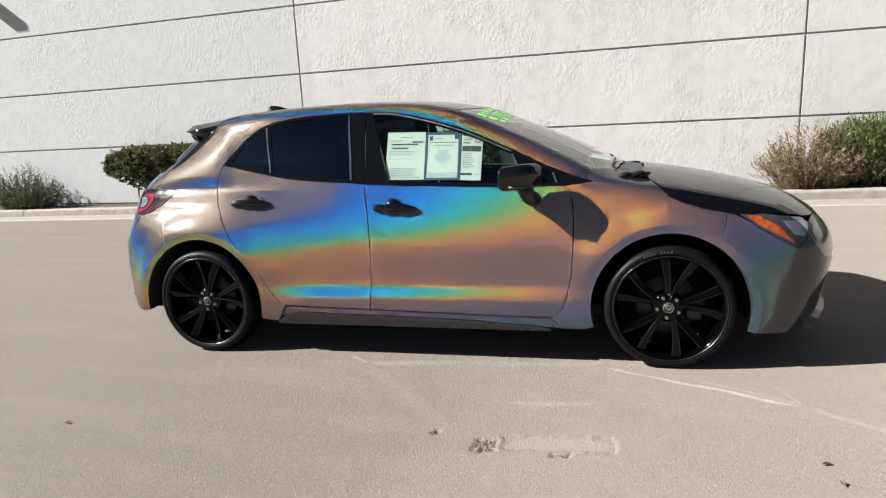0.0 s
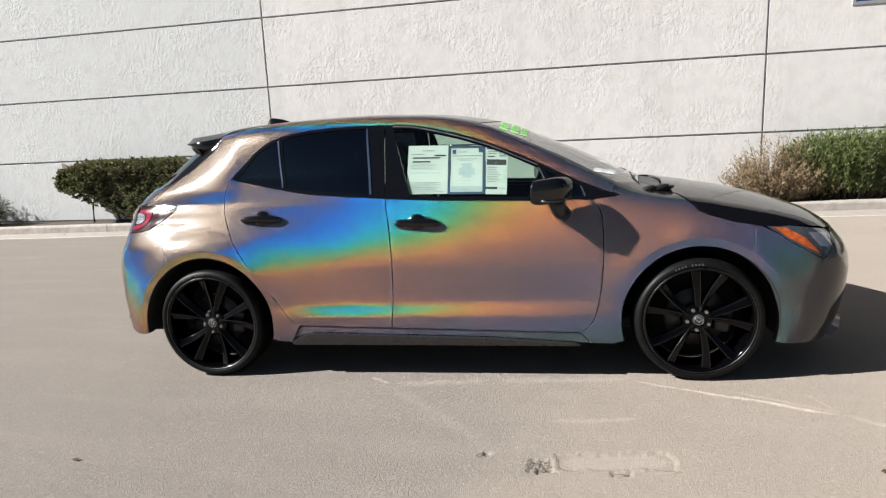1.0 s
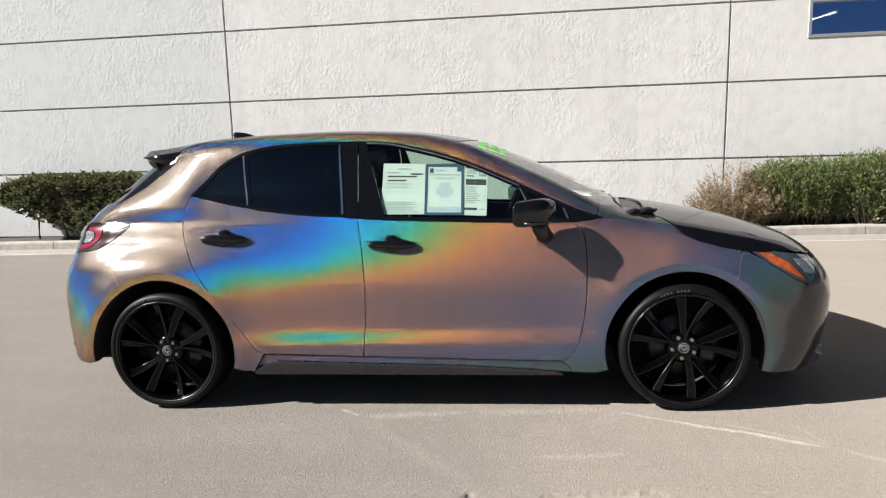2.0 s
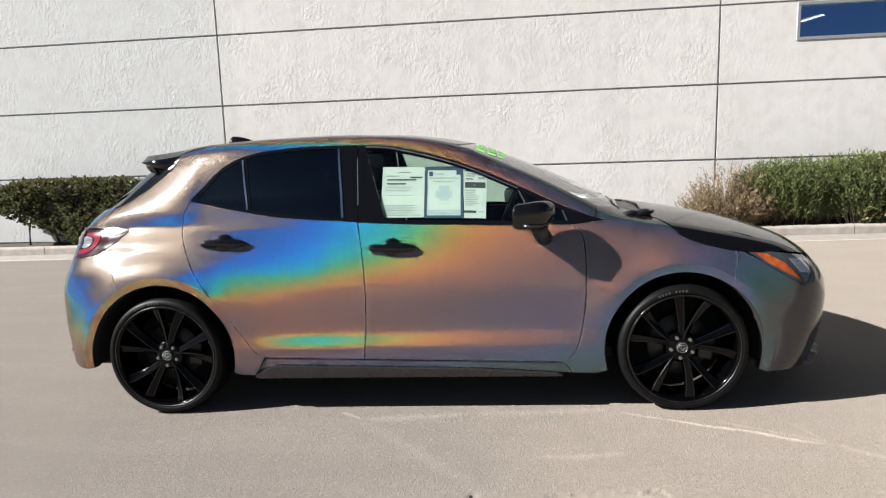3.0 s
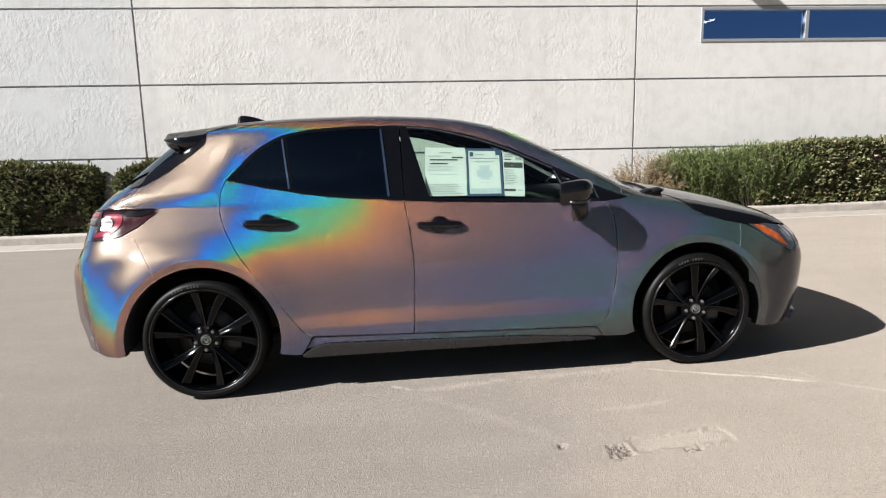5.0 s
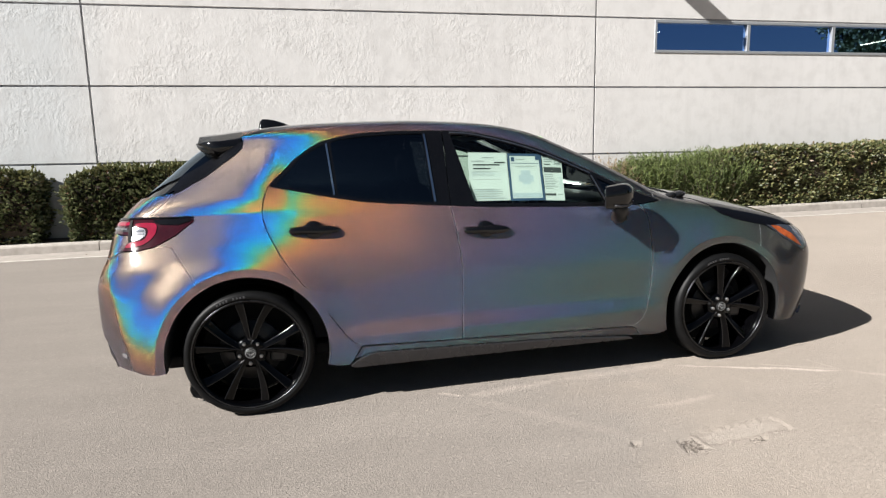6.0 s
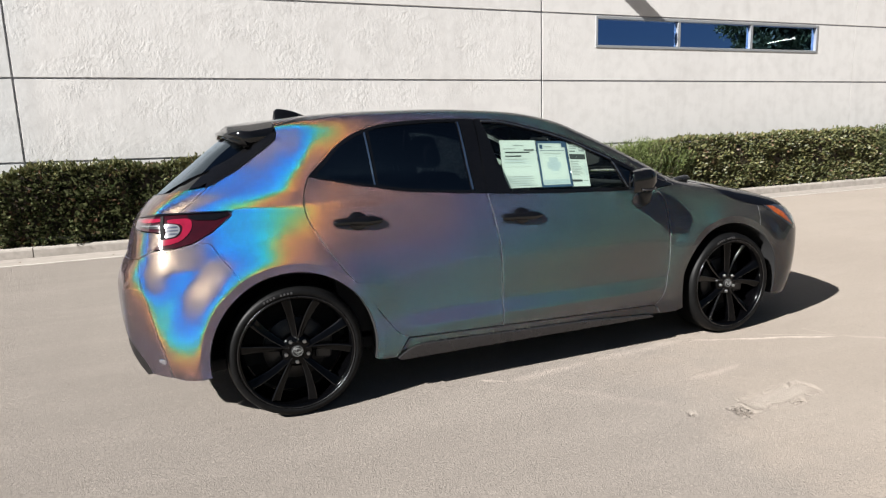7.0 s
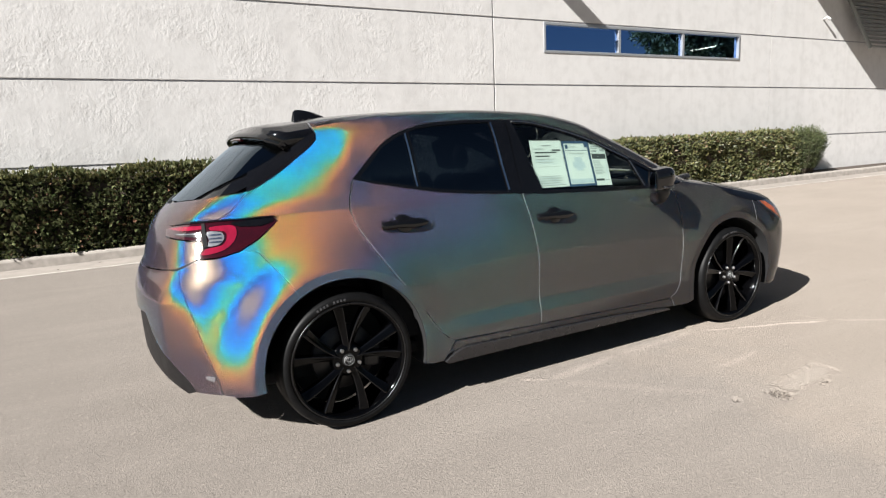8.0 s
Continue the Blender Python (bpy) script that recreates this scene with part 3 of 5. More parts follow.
def hedge(x0, x1, y0, y1, h0, h1, label, seed, per=1250, size=.060, low=.12, undercut=0.0, mat=None, top=None):
    """A clipped hedge: an added dark filler inside, stems at its foot, and a coat of small leaves."""
    rng = random.Random(seed)
    h = thing("hedge", label, "hedge", "clipped hedges along the wall")
    L, D = x1 - x0, y1 - y0

    def height(x):
        ends = .14 * max(0, 1 - (x - x0) / .5) ** 2 + .10 * max(0, 1 - (x1 - x) / .5) ** 2
        return h0 + (h1 - h0) * (x - x0) / L - ends + .045 * noise.noise((x * 1.6, seed, 0)) + .02 * noise.noise((x * 5, seed, 3))

    def foot(x):
        return fall(x, 9.1) + low + undercut * max(0, 1 - (x - x0) / 1.5)
    spots, tops = [], []
    for face, area in (("front", L * 1.1), ("top", L * D), ("left", D * 1.1), ("right", D * 1.1)):
        for _ in range(int(area * per)):
            a, b = rng.random(), rng.random()
            if face == "front":
                x = x0 + L * a
                z = foot(x) + (height(x) - foot(x)) * b
                y, out = y0, (0, -1, .15)
            elif face == "top":
                x, y = x0 + L * a, y0 + D * b
                z, out = height(x), (0, -.2, 1)
            else:
                x = x0 if face == "left" else x1
                y = y0 + D * a
                z = foot(x) + (height(x) - foot(x)) * b
                out = (-1 if face == "left" else 1, 0, .1)
            bulge = lump(x, y, z, seed=seed) * .17 - abs(rng.gauss(0, .06)) + (rng.uniform(.02, .11) if rng.random() < .05 else 0)
            edge = max(0, (z - height(x) + .10)) * .5 if face != "top" else 0
            p = (x + out[0] * bulge - out[0] * edge, y + out[1] * bulge + (edge if face == "front" else 0), z + (bulge * .6 if face == "top" else 0))
            p = (p[0], min(p[1], WALL_Y - .01), p[2])
            (tops if z > height(x) - .13 and rng.random() < .7 else spots).append((p, out))
    for name, sp, mt in (("leaves", spots, mat or M_HEDGE), ("young_leaves", tops, top or M_HEDGETOP)):
        me = leaves(sp, size, .30, rng)
        me.materials.append(mt)
        ob = new(name, me)
        ob.parent = h
        ob["kind"] = "stuff"
    # dark filler in place of the shaded inside, so nothing shows through
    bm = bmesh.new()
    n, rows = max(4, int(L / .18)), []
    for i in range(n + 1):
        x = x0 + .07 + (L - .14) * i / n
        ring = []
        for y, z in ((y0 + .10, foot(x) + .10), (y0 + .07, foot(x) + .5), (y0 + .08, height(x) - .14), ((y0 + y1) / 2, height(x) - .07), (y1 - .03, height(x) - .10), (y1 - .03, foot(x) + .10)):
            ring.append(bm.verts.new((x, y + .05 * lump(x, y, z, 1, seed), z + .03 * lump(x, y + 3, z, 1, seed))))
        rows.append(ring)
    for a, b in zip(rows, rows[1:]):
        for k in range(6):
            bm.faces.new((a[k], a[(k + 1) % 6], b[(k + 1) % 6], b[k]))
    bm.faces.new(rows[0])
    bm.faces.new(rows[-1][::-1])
    part("inner_filler", bm, M_STEM, h, smooth=True)
    for i in range(max(3, int(L / .55))):
        x, y = x0 + .2 + (L - .4) * (i + rng.random() * .6) / max(3, int(L / .55)), y0 + D * rng.uniform(.35, .7)
        z = fall(x, y) + .09
        part("stem", tube([(x, y, z), (x + rng.uniform(-.06, .06), y + rng.uniform(-.05, .05), z + .3), (x + rng.uniform(-.15, .15), y, z + .6)], [.022, .017, .010], 7), M_STEM, h)
    return h


def spray_bush(name, label, cx, cy, rx, ry, h, mat, seed, shoots=260, length=.055, category="shrub", lean=0.0, even=False):
    """A loose bush of long shoots, each thick with narrow leaves."""
    rng = random.Random(seed)
    b = thing(name, label, category, "loose shrubs along the wall")
    base = fall(cx, cy) + .10
    spots = []
    bm = bmesh.new()
    for i in range(shoots):
        a, q = rng.uniform(0, 2 * math.pi), math.sqrt(rng.random())
        tip = Vector((cx + rx * q * math.cos(a) + lean * rng.random(), cy + ry * q * math.sin(a), base + (h * (1 - .30 * q ** 4) * rng.uniform(.70, 1.0) ** .6 if even else h * (1 - .55 * q * q) * rng.uniform(.45, 1.05))))
        tip.y = min(tip.y, WALL_Y - .03)
        foot = Vector((cx + rx * .45 * q * math.cos(a), cy + ry * .4 * q * math.sin(a), base - .02))
        mid = foot.lerp(tip, .55) + Vector((rng.uniform(-.05, .05), rng.uniform(-.05, .03), .04))
        if i % 4 == 0:
            tube([foot, mid, tip], [.008, .005, .002], 4, bm, caps=False)
        for k in range(34):
            f = .18 + .82 * (k + rng.random()) / 34
            p = foot.lerp(mid, f / .55) if f < .55 else mid.lerp(tip, (f - .55) / .45)
            d = (tip - foot).normalized()
            spots.append((p + Vector((rng.gauss(0, .012), rng.gauss(0, .012), rng.gauss(0, .012))), d))
    part("twig_tangle", bm, M_STEM if mat is not M_DRY else M_DRY, b)
    me = leaves(spots, length, .10, rng, droop=.7)
    me.materials.append(mat)
    ob = new("leaves", me)
    ob.parent = b
    ob["kind"] = "stuff"
    return b


hedge(-9.05, -5.78, 9.12, 9.54, 1.15, 1.14, "clipped dark-green hedge overhanging bare stems at its end", 1, per=1800, size=.064, undercut=.62)
hedge(-5.36, -1.70, 9.02, 9.54, 1.14, 1.15, "clipped dark-green glossy-leaved hedge beside the wall", 2, per=2300, size=.066)
hedge(4.35, 10.1, 9.02, 9.54, 1.22, 1.33, "long clipped hedge with reddish young leaves beside the wall", 3, per=2100, mat=M_HEDGETOP)
spray_bush("shrub", "grey-green needle-leaved shrub at the wall's foot", -11.35, 9.22, 1.15, .36, .92, M_GREYBUSH, 11, 330)
spray_bush("shrub", "dry straw-brown shrub with bare twigs", 2.62, 9.20, .72, .36, .98, M_DRY, 12, 340)
spray_bush("shrub", "dry straw-brown shrub mixed with green", 3.10, 9.28, .55, .30, .90, M_DRY, 13, 160)
spray_bush("shrub", "soft green needle-leaved shrub, loosely clipped", 3.62, 9.26, .95, .34, .98, M_BUSH, 14, 900, even=True)
spray_bush("shrub", "soft green shrub growing into the hedge", 4.55, 9.20, .95, .36, 1.03, M_BUSH, 15, 800, even=True)
spray_bush("shrub", "soft green shrub ending the hedge", 10.42, 9.20, .80, .36, 1.10, M_DULLBUSH, 16, 800, even=True)


def dead_leaf(x, y, turn):
    bm = bmesh.new()
    v = [bm.verts.new(p) for p in ((0, 0, .004), (.018, .009, .010), (.040, 0, .005), (.018, -.009, .012), (.020, 0, .003))]
    for a, b in ((0, 1), (1, 2), (2, 3), (3, 0)):
        bm.faces.new((v[a], v[b], v[4]))
    ob = link_mesh("fallen_leaf", bm, M_DEADLEAF, m=pose(x, y, fall(x, y) + .001, 0, 0, turn))
    tagged(ob, "small dry brown leaf lying on the asphalt", "leaf", "fallen leaves")


for lx, ly, lt in ((.885, 2.33, 20), (.92, 2.20, 100), (-2.3, 2.1, 200), (2.4, 3.1, 65), (-8.7, 8.7, 40), (-5.0, 8.6, 140), (-3.6, 8.75, 10), (-4.0, 8.55, 75)):
    dead_leaf(lx, ly, lt)


def tree(x, y, tall, wide, seed):
    """A broad dark tree across the lot, seen only in the window panes: trunk, limbs and a crown of loose clumps."""
    rng = random.Random(seed)
    t = thing("tree", "broad dark-green tree across the lot", "tree", "trees across the lot")
    z = fall(x, y)
    part("trunk", tube([(x, y, z - .1), (x + .1, y, z + 1.6), (x - .05, y + .1, z + tall * .45)], [.26, .20, .13], 10), M_STEM, t, smooth=True)
    spots = []
    for i in range(46):
        a, q, f = rng.uniform(0, 2 * math.pi), math.sqrt(rng.random()), rng.random()
        c = Vector((x + wide * q * math.cos(a) * (1 - .45 * abs(f - .4)), y + wide * q * math.sin(a), z + tall * (.30 + .62 * f)))
        if i < 12:
            part("limb", tube([(x, y, z + tall * .28), Vector((x, y, z + tall * .42)).lerp(c, .5), c], [.10, .06, .02], 6), M_STEM, t, smooth=True)
        for _ in range(430):
            d = Vector((rng.gauss(0, 1), rng.gauss(0, 1), rng.gauss(0, .8))).normalized()
            spots.append((c + d * rng.uniform(.25, 1.05), d))
    me = leaves(spots, .24, .45, rng)
    me.materials.append(M_DULLBUSH)
    ob = new("crown", me)
    ob.parent = t


tree(28.6, -10.0, 11.5, 2.9, 41)
tree(34.4, -10.6, 11.0, 3.2, 42)
# ---- the car's outer shape: car axes, x ahead from the rear axle, y to its left, z up ----
WHEELBASE, WHEEL_R, ARCH_R = 2.64, 0.316, 0.380
FAN_R, FAN_F, FAN = -0.42, 3.04, 0.60   # where the side's straight rays turn into fans round both ends


def curve(table, x):
    """A smooth curve through (place, value) pairs."""
    px, py = np.array([a for a, b in table]), np.array([b for a, b in table])
    d = np.diff(py) / np.diff(px)
    m = np.concatenate(([d[0]], np.where(d[1:] * d[:-1] > 0, 2 * d[1:] * d[:-1] / (d[1:] + d[:-1] + 1e-12), 0), [d[-1]]))
    x = np.clip(np.asarray(x, float), px[0], px[-1])
    i = np.clip(np.searchsorted(px, x) - 1, 0, len(px) - 2)
    h = px[i + 1] - px[i]
    t = (x - px[i]) / h
    return (py[i] * (1 + 2 * t) * (1 - t) ** 2 + m[i] * h * t * (1 - t) ** 2 + py[i + 1] * t * t * (3 - 2 * t) + m[i + 1] * h * t * t * (t - 1))


def smax(a, b, k):
    h = np.maximum(k - np.abs(a - b), 0) / k
    return np.maximum(a, b) + h * h * k / 4


def bell(x, w):
    return np.exp(-(x / w) ** 2 / 2)


def step_up(t):
    t = np.clip(t, 0, 1)
    return t * t * (3 - 2 * t)


LOWER = [(.12, .83), (.18, .853), (.25, .871), (.30, .876), (.345, .8775), (.37, .8725), (.39, .8662), (.41, .8597), (.43, .8558), (.455, .8535), (.50, .8525), (.55, .852), (.60, .850), (.66, .8445), (.72, .836), (.80, .821), (.88, .8026), (.94, .787), (1.0, .771), (1.1, .745), (1.6, .74)]
ENDS = [(.12, .835), (.20, .856), (.30, .864), (.40, .866), (.50, .865), (.60, .862), (.70, .850), (.80, .834), (.88, .818), (.94, .803), (1.0, .79), (1.6, .79)]
BELT = [(-.9, .97), (-.5, .985), (-.2, 1.01), (.05, 1.045), (.17, 1.066), (.32, 1.066), (.47, 1.049), (.61, 1.027), (.79, 1.008), (.97, .994), (1.26, .97),
        (1.49, .96), (1.77, .947), (2.0, .944), (2.25, .945), (2.5, .925), (2.8, .875), (3.1, .82), (3.5, .73)]
TAIL = [(.12, -.55), (.17, -.64), (.24, -.77), (.35, -.808), (.5, -.812), (.62, -.81), (.70, -.79), (.78, -.75), (.86, -.735), (.95, -.73), (1.1, -.70), (1.5, -.6)]
EDGE_X = [(.2, -.53), (.335, -.552), (.47, -.589), (.614, -.617), (.727, -.643), (.787, -.644), (.95, -.65)]
EDGE_Y = [(.2, .83), (.335, .812), (.47, .779), (.614, .742), (.727, .676), (.787, .625), (.95, .55)]
NOSE = [(.10, 3.36), (.18, 3.48), (.3, 3.53), (.45, 3.56), (.6, 3.57), (.68, 3.55), (.78, 3.50), (1.0, 3.4)]
TOP = [(-1.0, .75), (-.80, .905), (-.70, .973), (-.60, 1.045), (-.50, 1.122), (-.40, 1.20), (-.30, 1.28), (-.20, 1.35), (-.10, 1.395), (.03, 1.421), (.235, 1.440),
       (.5, 1.452), (.84, 1.455), (1.16, 1.442), (1.36, 1.425), (1.55, 1.393), (1.68, 1.362), (1.80, 1.316), (1.96, 1.247), (2.12, 1.174), (2.28, 1.096),
       (2.42, 1.025), (2.52, .992), (2.65, .972), (2.85, .935), (3.05, .890), (3.25, .830), (3.40, .768), (3.50, .712), (3.6, .63)]


def body(x, y, z):
    """Below nought inside the car's skin, above it outside."""
    Y = np.abs(y)
    rear, front = np.hypot(x, z - WHEEL_R), np.hypot(x - WHEELBASE, z - WHEEL_R)
    doors = step_up((x - .12) / .75) * step_up((2.52 - x) / .65)
    w = curve(LOWER, z + .24 * np.clip(.62 - x, -.25, .45) * step_up((z - .42) / .2)) * doors + (curve(ENDS, z) + .014 - .012 * step_up((x - 1.2) / .4) - .45 * np.clip(z - .965, 0, .14) * step_up(x / .25)) * (1 - doors)
    ahead = step_up((x + .05) / .30)
    above = 1 - ahead * (1 - step_up((z - .34) / .30))
    w = w + (.045 - .027 * ahead) * above * step_up(1 - (rear - ARCH_R - .03) / .17) + (.012 + .021 * step_up((x - 2.42) / .20)) * step_up((z - .34) / .30) * step_up(1 - (front - ARCH_R - .03) / .14)
    w = w + .012 * bell(x + .20, .30) * bell(z - .72, .12) + .052 * step_up((.86 - z) / .60) * step_up((-.13 - x) / .30)
    w = w - .13 * np.clip(.33 - x, 0, .55) ** 2 - .143 * np.maximum(-.22 - x, 0) - .33 * np.maximum(-.25 - x, 0) ** 2 - .25 * np.maximum(x - 2.95, 0) ** 2
    w = w - step_up((z - .73) / .19) * (.028 * step_up((.92 - x) / .76) + .045 * np.clip(.25 - x, 0, .45))
    w = w + (.006 - .11 * np.clip(z - .74, 0, .2)) * step_up((x - 2.08) / .28) * step_up((2.74 - x) / .26)
    belt = .790 - .40 * (z - curve(BELT, x)) + .02 * bell(x - 2.75, .4)
    belt = belt - (.335 * np.maximum(.56 - x, 0) ** 2 + .12 * np.maximum(.02 - x, 0) ** 2 + .9 * np.maximum(-.20 - x, 0) ** 2.6) * np.clip((z - .88) / .45, 0, 1)
    side = smax(Y - w, Y - belt, .09)
    # the crease from the tail light's top forward: steep above it, a shoulder that flares below it
    groove = np.where(z > .985, 1 - (z - .985) / .080, 1 - (.985 - z) / .105)
    side = side + .0135 * (np.maximum(groove, 0) ** 1.15) * step_up((.52 - x) / .55)
    bow = np.where(x > .6, .10 * np.clip((x - 1.3) / .4, 0, 1), -.08 * np.clip((.2 - x) / .4, 0, 1))
    bow = bow * np.where(x > 2.35, np.clip((2.75 - x) / .4, 0, 1), 1)
    crown = np.where(x > 2.3, .034 + .022 * np.clip((x - 2.3) / .5, 0, 1), .036)
    top = (z - curve(TOP, x + bow * (Y / .65) ** 2) + crown * (Y / .65) ** 2) * .85
    f = smax(side, top, .085)
    tail = (curve(TAIL, z) + .15 * (Y / .8) ** 2 - x)
    nose = (x - curve(NOSE, z) + .25 * (Y / .8) ** 2)
    # the rear bumper's face meets its rounded corner at a sharp upright edge
    facet = (.81 * (curve(EDGE_X, z) - x) + .59 * (Y - curve(EDGE_Y, z))) - .003 - .35 * np.maximum(.25 - z, 0) - .5 * np.maximum(z - .79, 0)
    return smax(smax(smax(f, tail, .14), facet, .012), nose, .18)


def normals(p):
    e = 2e-3
    g = np.stack([body(*(p + e * a).T) - body(*(p - e * a).T) for a in np.eye(3)], 1)
    return g / np.linalg.norm(g, axis=1, keepdims=True)


def march(origin, way, far=1.8):
    """Where rays from inside leave the skin."""
    a, b = np.zeros(len(origin)), np.full(len(origin), far)
    for _ in range(34):
        m = (a + b) / 2
        out = body(*(origin + way * m[:, None]).T) > 0
        a, b = np.where(out, a, m), np.where(out, m, b)
    return origin + way * ((a + b) / 2)[:, None]


def on_side(q, sign=-1):
    """The skin at (s, z): s is x along the side and turns round both ends."""
    s, z = q[:, 0], q[:, 1]
    c = np.clip(s, FAN_R, FAN_F)
    a = (s - c) / FAN
    o = np.stack([c, 0 * c, z], 1)
    return march(o, np.stack([np.sin(a), sign * np.cos(a), 0 * a], 1))


def on_top(q):
    """The skin above (x, y)."""
    o = np.stack([q[:, 0], q[:, 1], np.full(len(q), .55)], 1)
    return march(o, np.tile((0, 0, 1.0), (len(q), 1)))



# ---- the car ----
from mathutils.geometry import tessellate_polygon

CAR = Matrix.Translation((-2.246, 3.8895, -.007)) @ Matrix.Rotation(.03866, 4, "Z") @ Matrix.Rotation(-.01288, 4, "Y")
car = thing("car", "hatchback wrapped in grey-brown holographic film with a gloss black hood", "car", m=CAR)


def skin(name, outline, mat, parent, place, holes=(), inset=0.0, step=.035, lip=.016, label=""):
    """A panel cut from the car's skin by an outline in the flat, with its edge turned in."""
    loops = [[Vector((*p, 0)) for p in ring] for ring in (outline, *holes)]
    flat = [p for ring in loops for p in ring]
    bm = bmesh.new()
    vs = [bm.verts.new(p) for p in flat]
    for tri in tessellate_polygon(loops):
        try:
            bm.faces.new([vs[i] for i in tri])
        except ValueError:
            pass
    lo, hi = [min(p[k] for p in flat) for k in (0, 1)], [max(p[k] for p in flat) for k in (0, 1)]
    for k in (0, 1):
        n = int((hi[k] - lo[k]) / step)
        for i in range(1, n + 1):
            c = lo[k] + (hi[k] - lo[k]) * i / (n + 1)
            bmesh.ops.bisect_plane(bm, geom=bm.verts[:] + bm.edges[:] + bm.faces[:], dist=1e-5, plane_co=(c, 0, 0) if k == 0 else (0, c, 0), plane_no=(1, 0, 0) if k == 0 else (0, 1, 0))
    bm.verts.index_update()
    q = np.array([v.co[:2] for v in bm.verts])
    p = place(q)
    n = normals(p)
    p = p - n * inset
    for v, c in zip(bm.verts, p):
        v.co = c
    bm.normal_update()
    mean = sum(f.normal.dot(Vector(n[f.verts[0].index])) for f in bm.faces)
    if mean < 0:
        bmesh.ops.reverse_faces(bm, faces=bm.faces[:])
    faces = len(bm.faces)
    rim = [e for e in bm.edges if len(e.link_faces) == 1]
    low = {}
    for e in rim:
        for v in e.verts:
            if v not in low:
                low[v] = Vector(p[v.index] - n[v.index] * lip)
    low = {v: bm.verts.new(c) for v, c in low.items()}
    for e in rim:
        loop = e.link_loops[0]
        a, b = loop.vert, loop.link_loop_next.vert
        bm.faces.new((b, a, low[a], low[b]))
    bm.normal_update()
    me = bpy.data.meshes.new(name)
    bm.faces.index_update()
    bm.verts.index_update()
    given = []
    for f in bm.faces:
        for v in f.verts:
            given.append(tuple(n[v.index]) if f.index < faces else tuple(f.normal))
    bm.to_mesh(me)
    bm.free()
    me.shade_smooth()
    me.normals_split_custom_set(given)
    me.materials.append(mat)
    if mat is M_WRAP and lip < .02:      # pale turned edges: a gap's sunlit line is put into the colour
        me.materials.append(M_PALELIP)
        me.polygons.foreach_set("material_index", [int(i >= faces) for i in range(len(me.polygons))])
    ob = new(name, me)
    ob.parent = parent
    if label:
        ob["label"] = label
    return ob


def right(q):
    return on_side(q, -1)


def left(q):
    return on_side(q, 1)


def arc(cx, cz, r, a0, a1, n=18):
    return [(cx + r * math.cos(radians(a0 + (a1 - a0) * i / n)), cz + r * math.sin(radians(a0 + (a1 - a0) * i / n))) for i in range(n + 1)]


def rounded(points, n=5):
    """A smooth line through points."""
    out = []
    P = [points[0], *points, points[-1]]
    for i in range(1, len(P) - 2):
        a, b, c, d = (np.array(P[i + k]) for k in (-1, 0, 1, 2))
        for k in range(n):
            t = k / n
            out.append(tuple(.5 * (2 * b + (c - a) * t + (2 * a - 5 * b + 4 * c - d) * t * t + (3 * b - a - 3 * c + d) * t ** 3)))
    return out + [tuple(points[-1])]


def smooth_loop(points):
    """A closed outline with its corners rounded."""
    return rounded(points[-1:] + points, 3)[:-1]


# lines that panels share, in (s, z)
DLO_TOP_R = rounded([(.134, 1.120), (.216, 1.196), (.286, 1.262), (.374, 1.316), (.470, 1.348), (.60, 1.368), (.763, 1.376), (.947, 1.376), (1.040, 1.373)], 3)
DLO_TOP_F = rounded([(1.046, 1.373), (1.16, 1.366), (1.252, 1.353), (1.433, 1.308), (1.611, 1.249), (1.785, 1.172), (1.927, 1.103), (2.067, 1.034), (2.20, .978), (2.285, .953)], 3)
BELT_R = rounded([(.134, 1.120), (.298, 1.081), (.446, 1.051), (.595, 1.023), (.775, 1.004), (.953, .990), (1.046, .981)], 3)
BELT_F = rounded([(1.050, .981), (1.248, .966), (1.483, .955), (1.773, .942), (2.002, .936), (2.122, .937)], 3)
B_CUT = rounded([(1.047, .979), (1.058, .90), (1.069, .828), (1.082, .66), (1.078, .48), (1.066, .294)], 3)
R_CUT = rounded([(.134, 1.117), (.108, 1.05), (.100, .985), (.112, .92), (.140, .855), (.208, .735), (.341, .55), (.44, .405), (.487, .342), (.520, .316), (.56, .306)], 3)
F_CUT = rounded([(2.025, .262), (2.075, .270), (2.115, .305), (2.140, .360), (2.165, .47), (2.178, .60), (2.183, .783), (2.170, .885), (2.122, .934)], 3)
GAP = .0027
LIP = .040      # width of the flat edge round the wheel openings


def top_z(x, y):
    return float(on_top(np.array([[x, y]]))[0, 2])


SEAM = [(.015, .535), (.4, .555), (.9, .56), (1.3, .56), (1.55, .56), (1.75, .585), (2.0, .625), (2.26, .665)]   # x, half-width of roof and windscreen
seam_side = [(x, top_z(x, -y)) for x, y in SEAM]


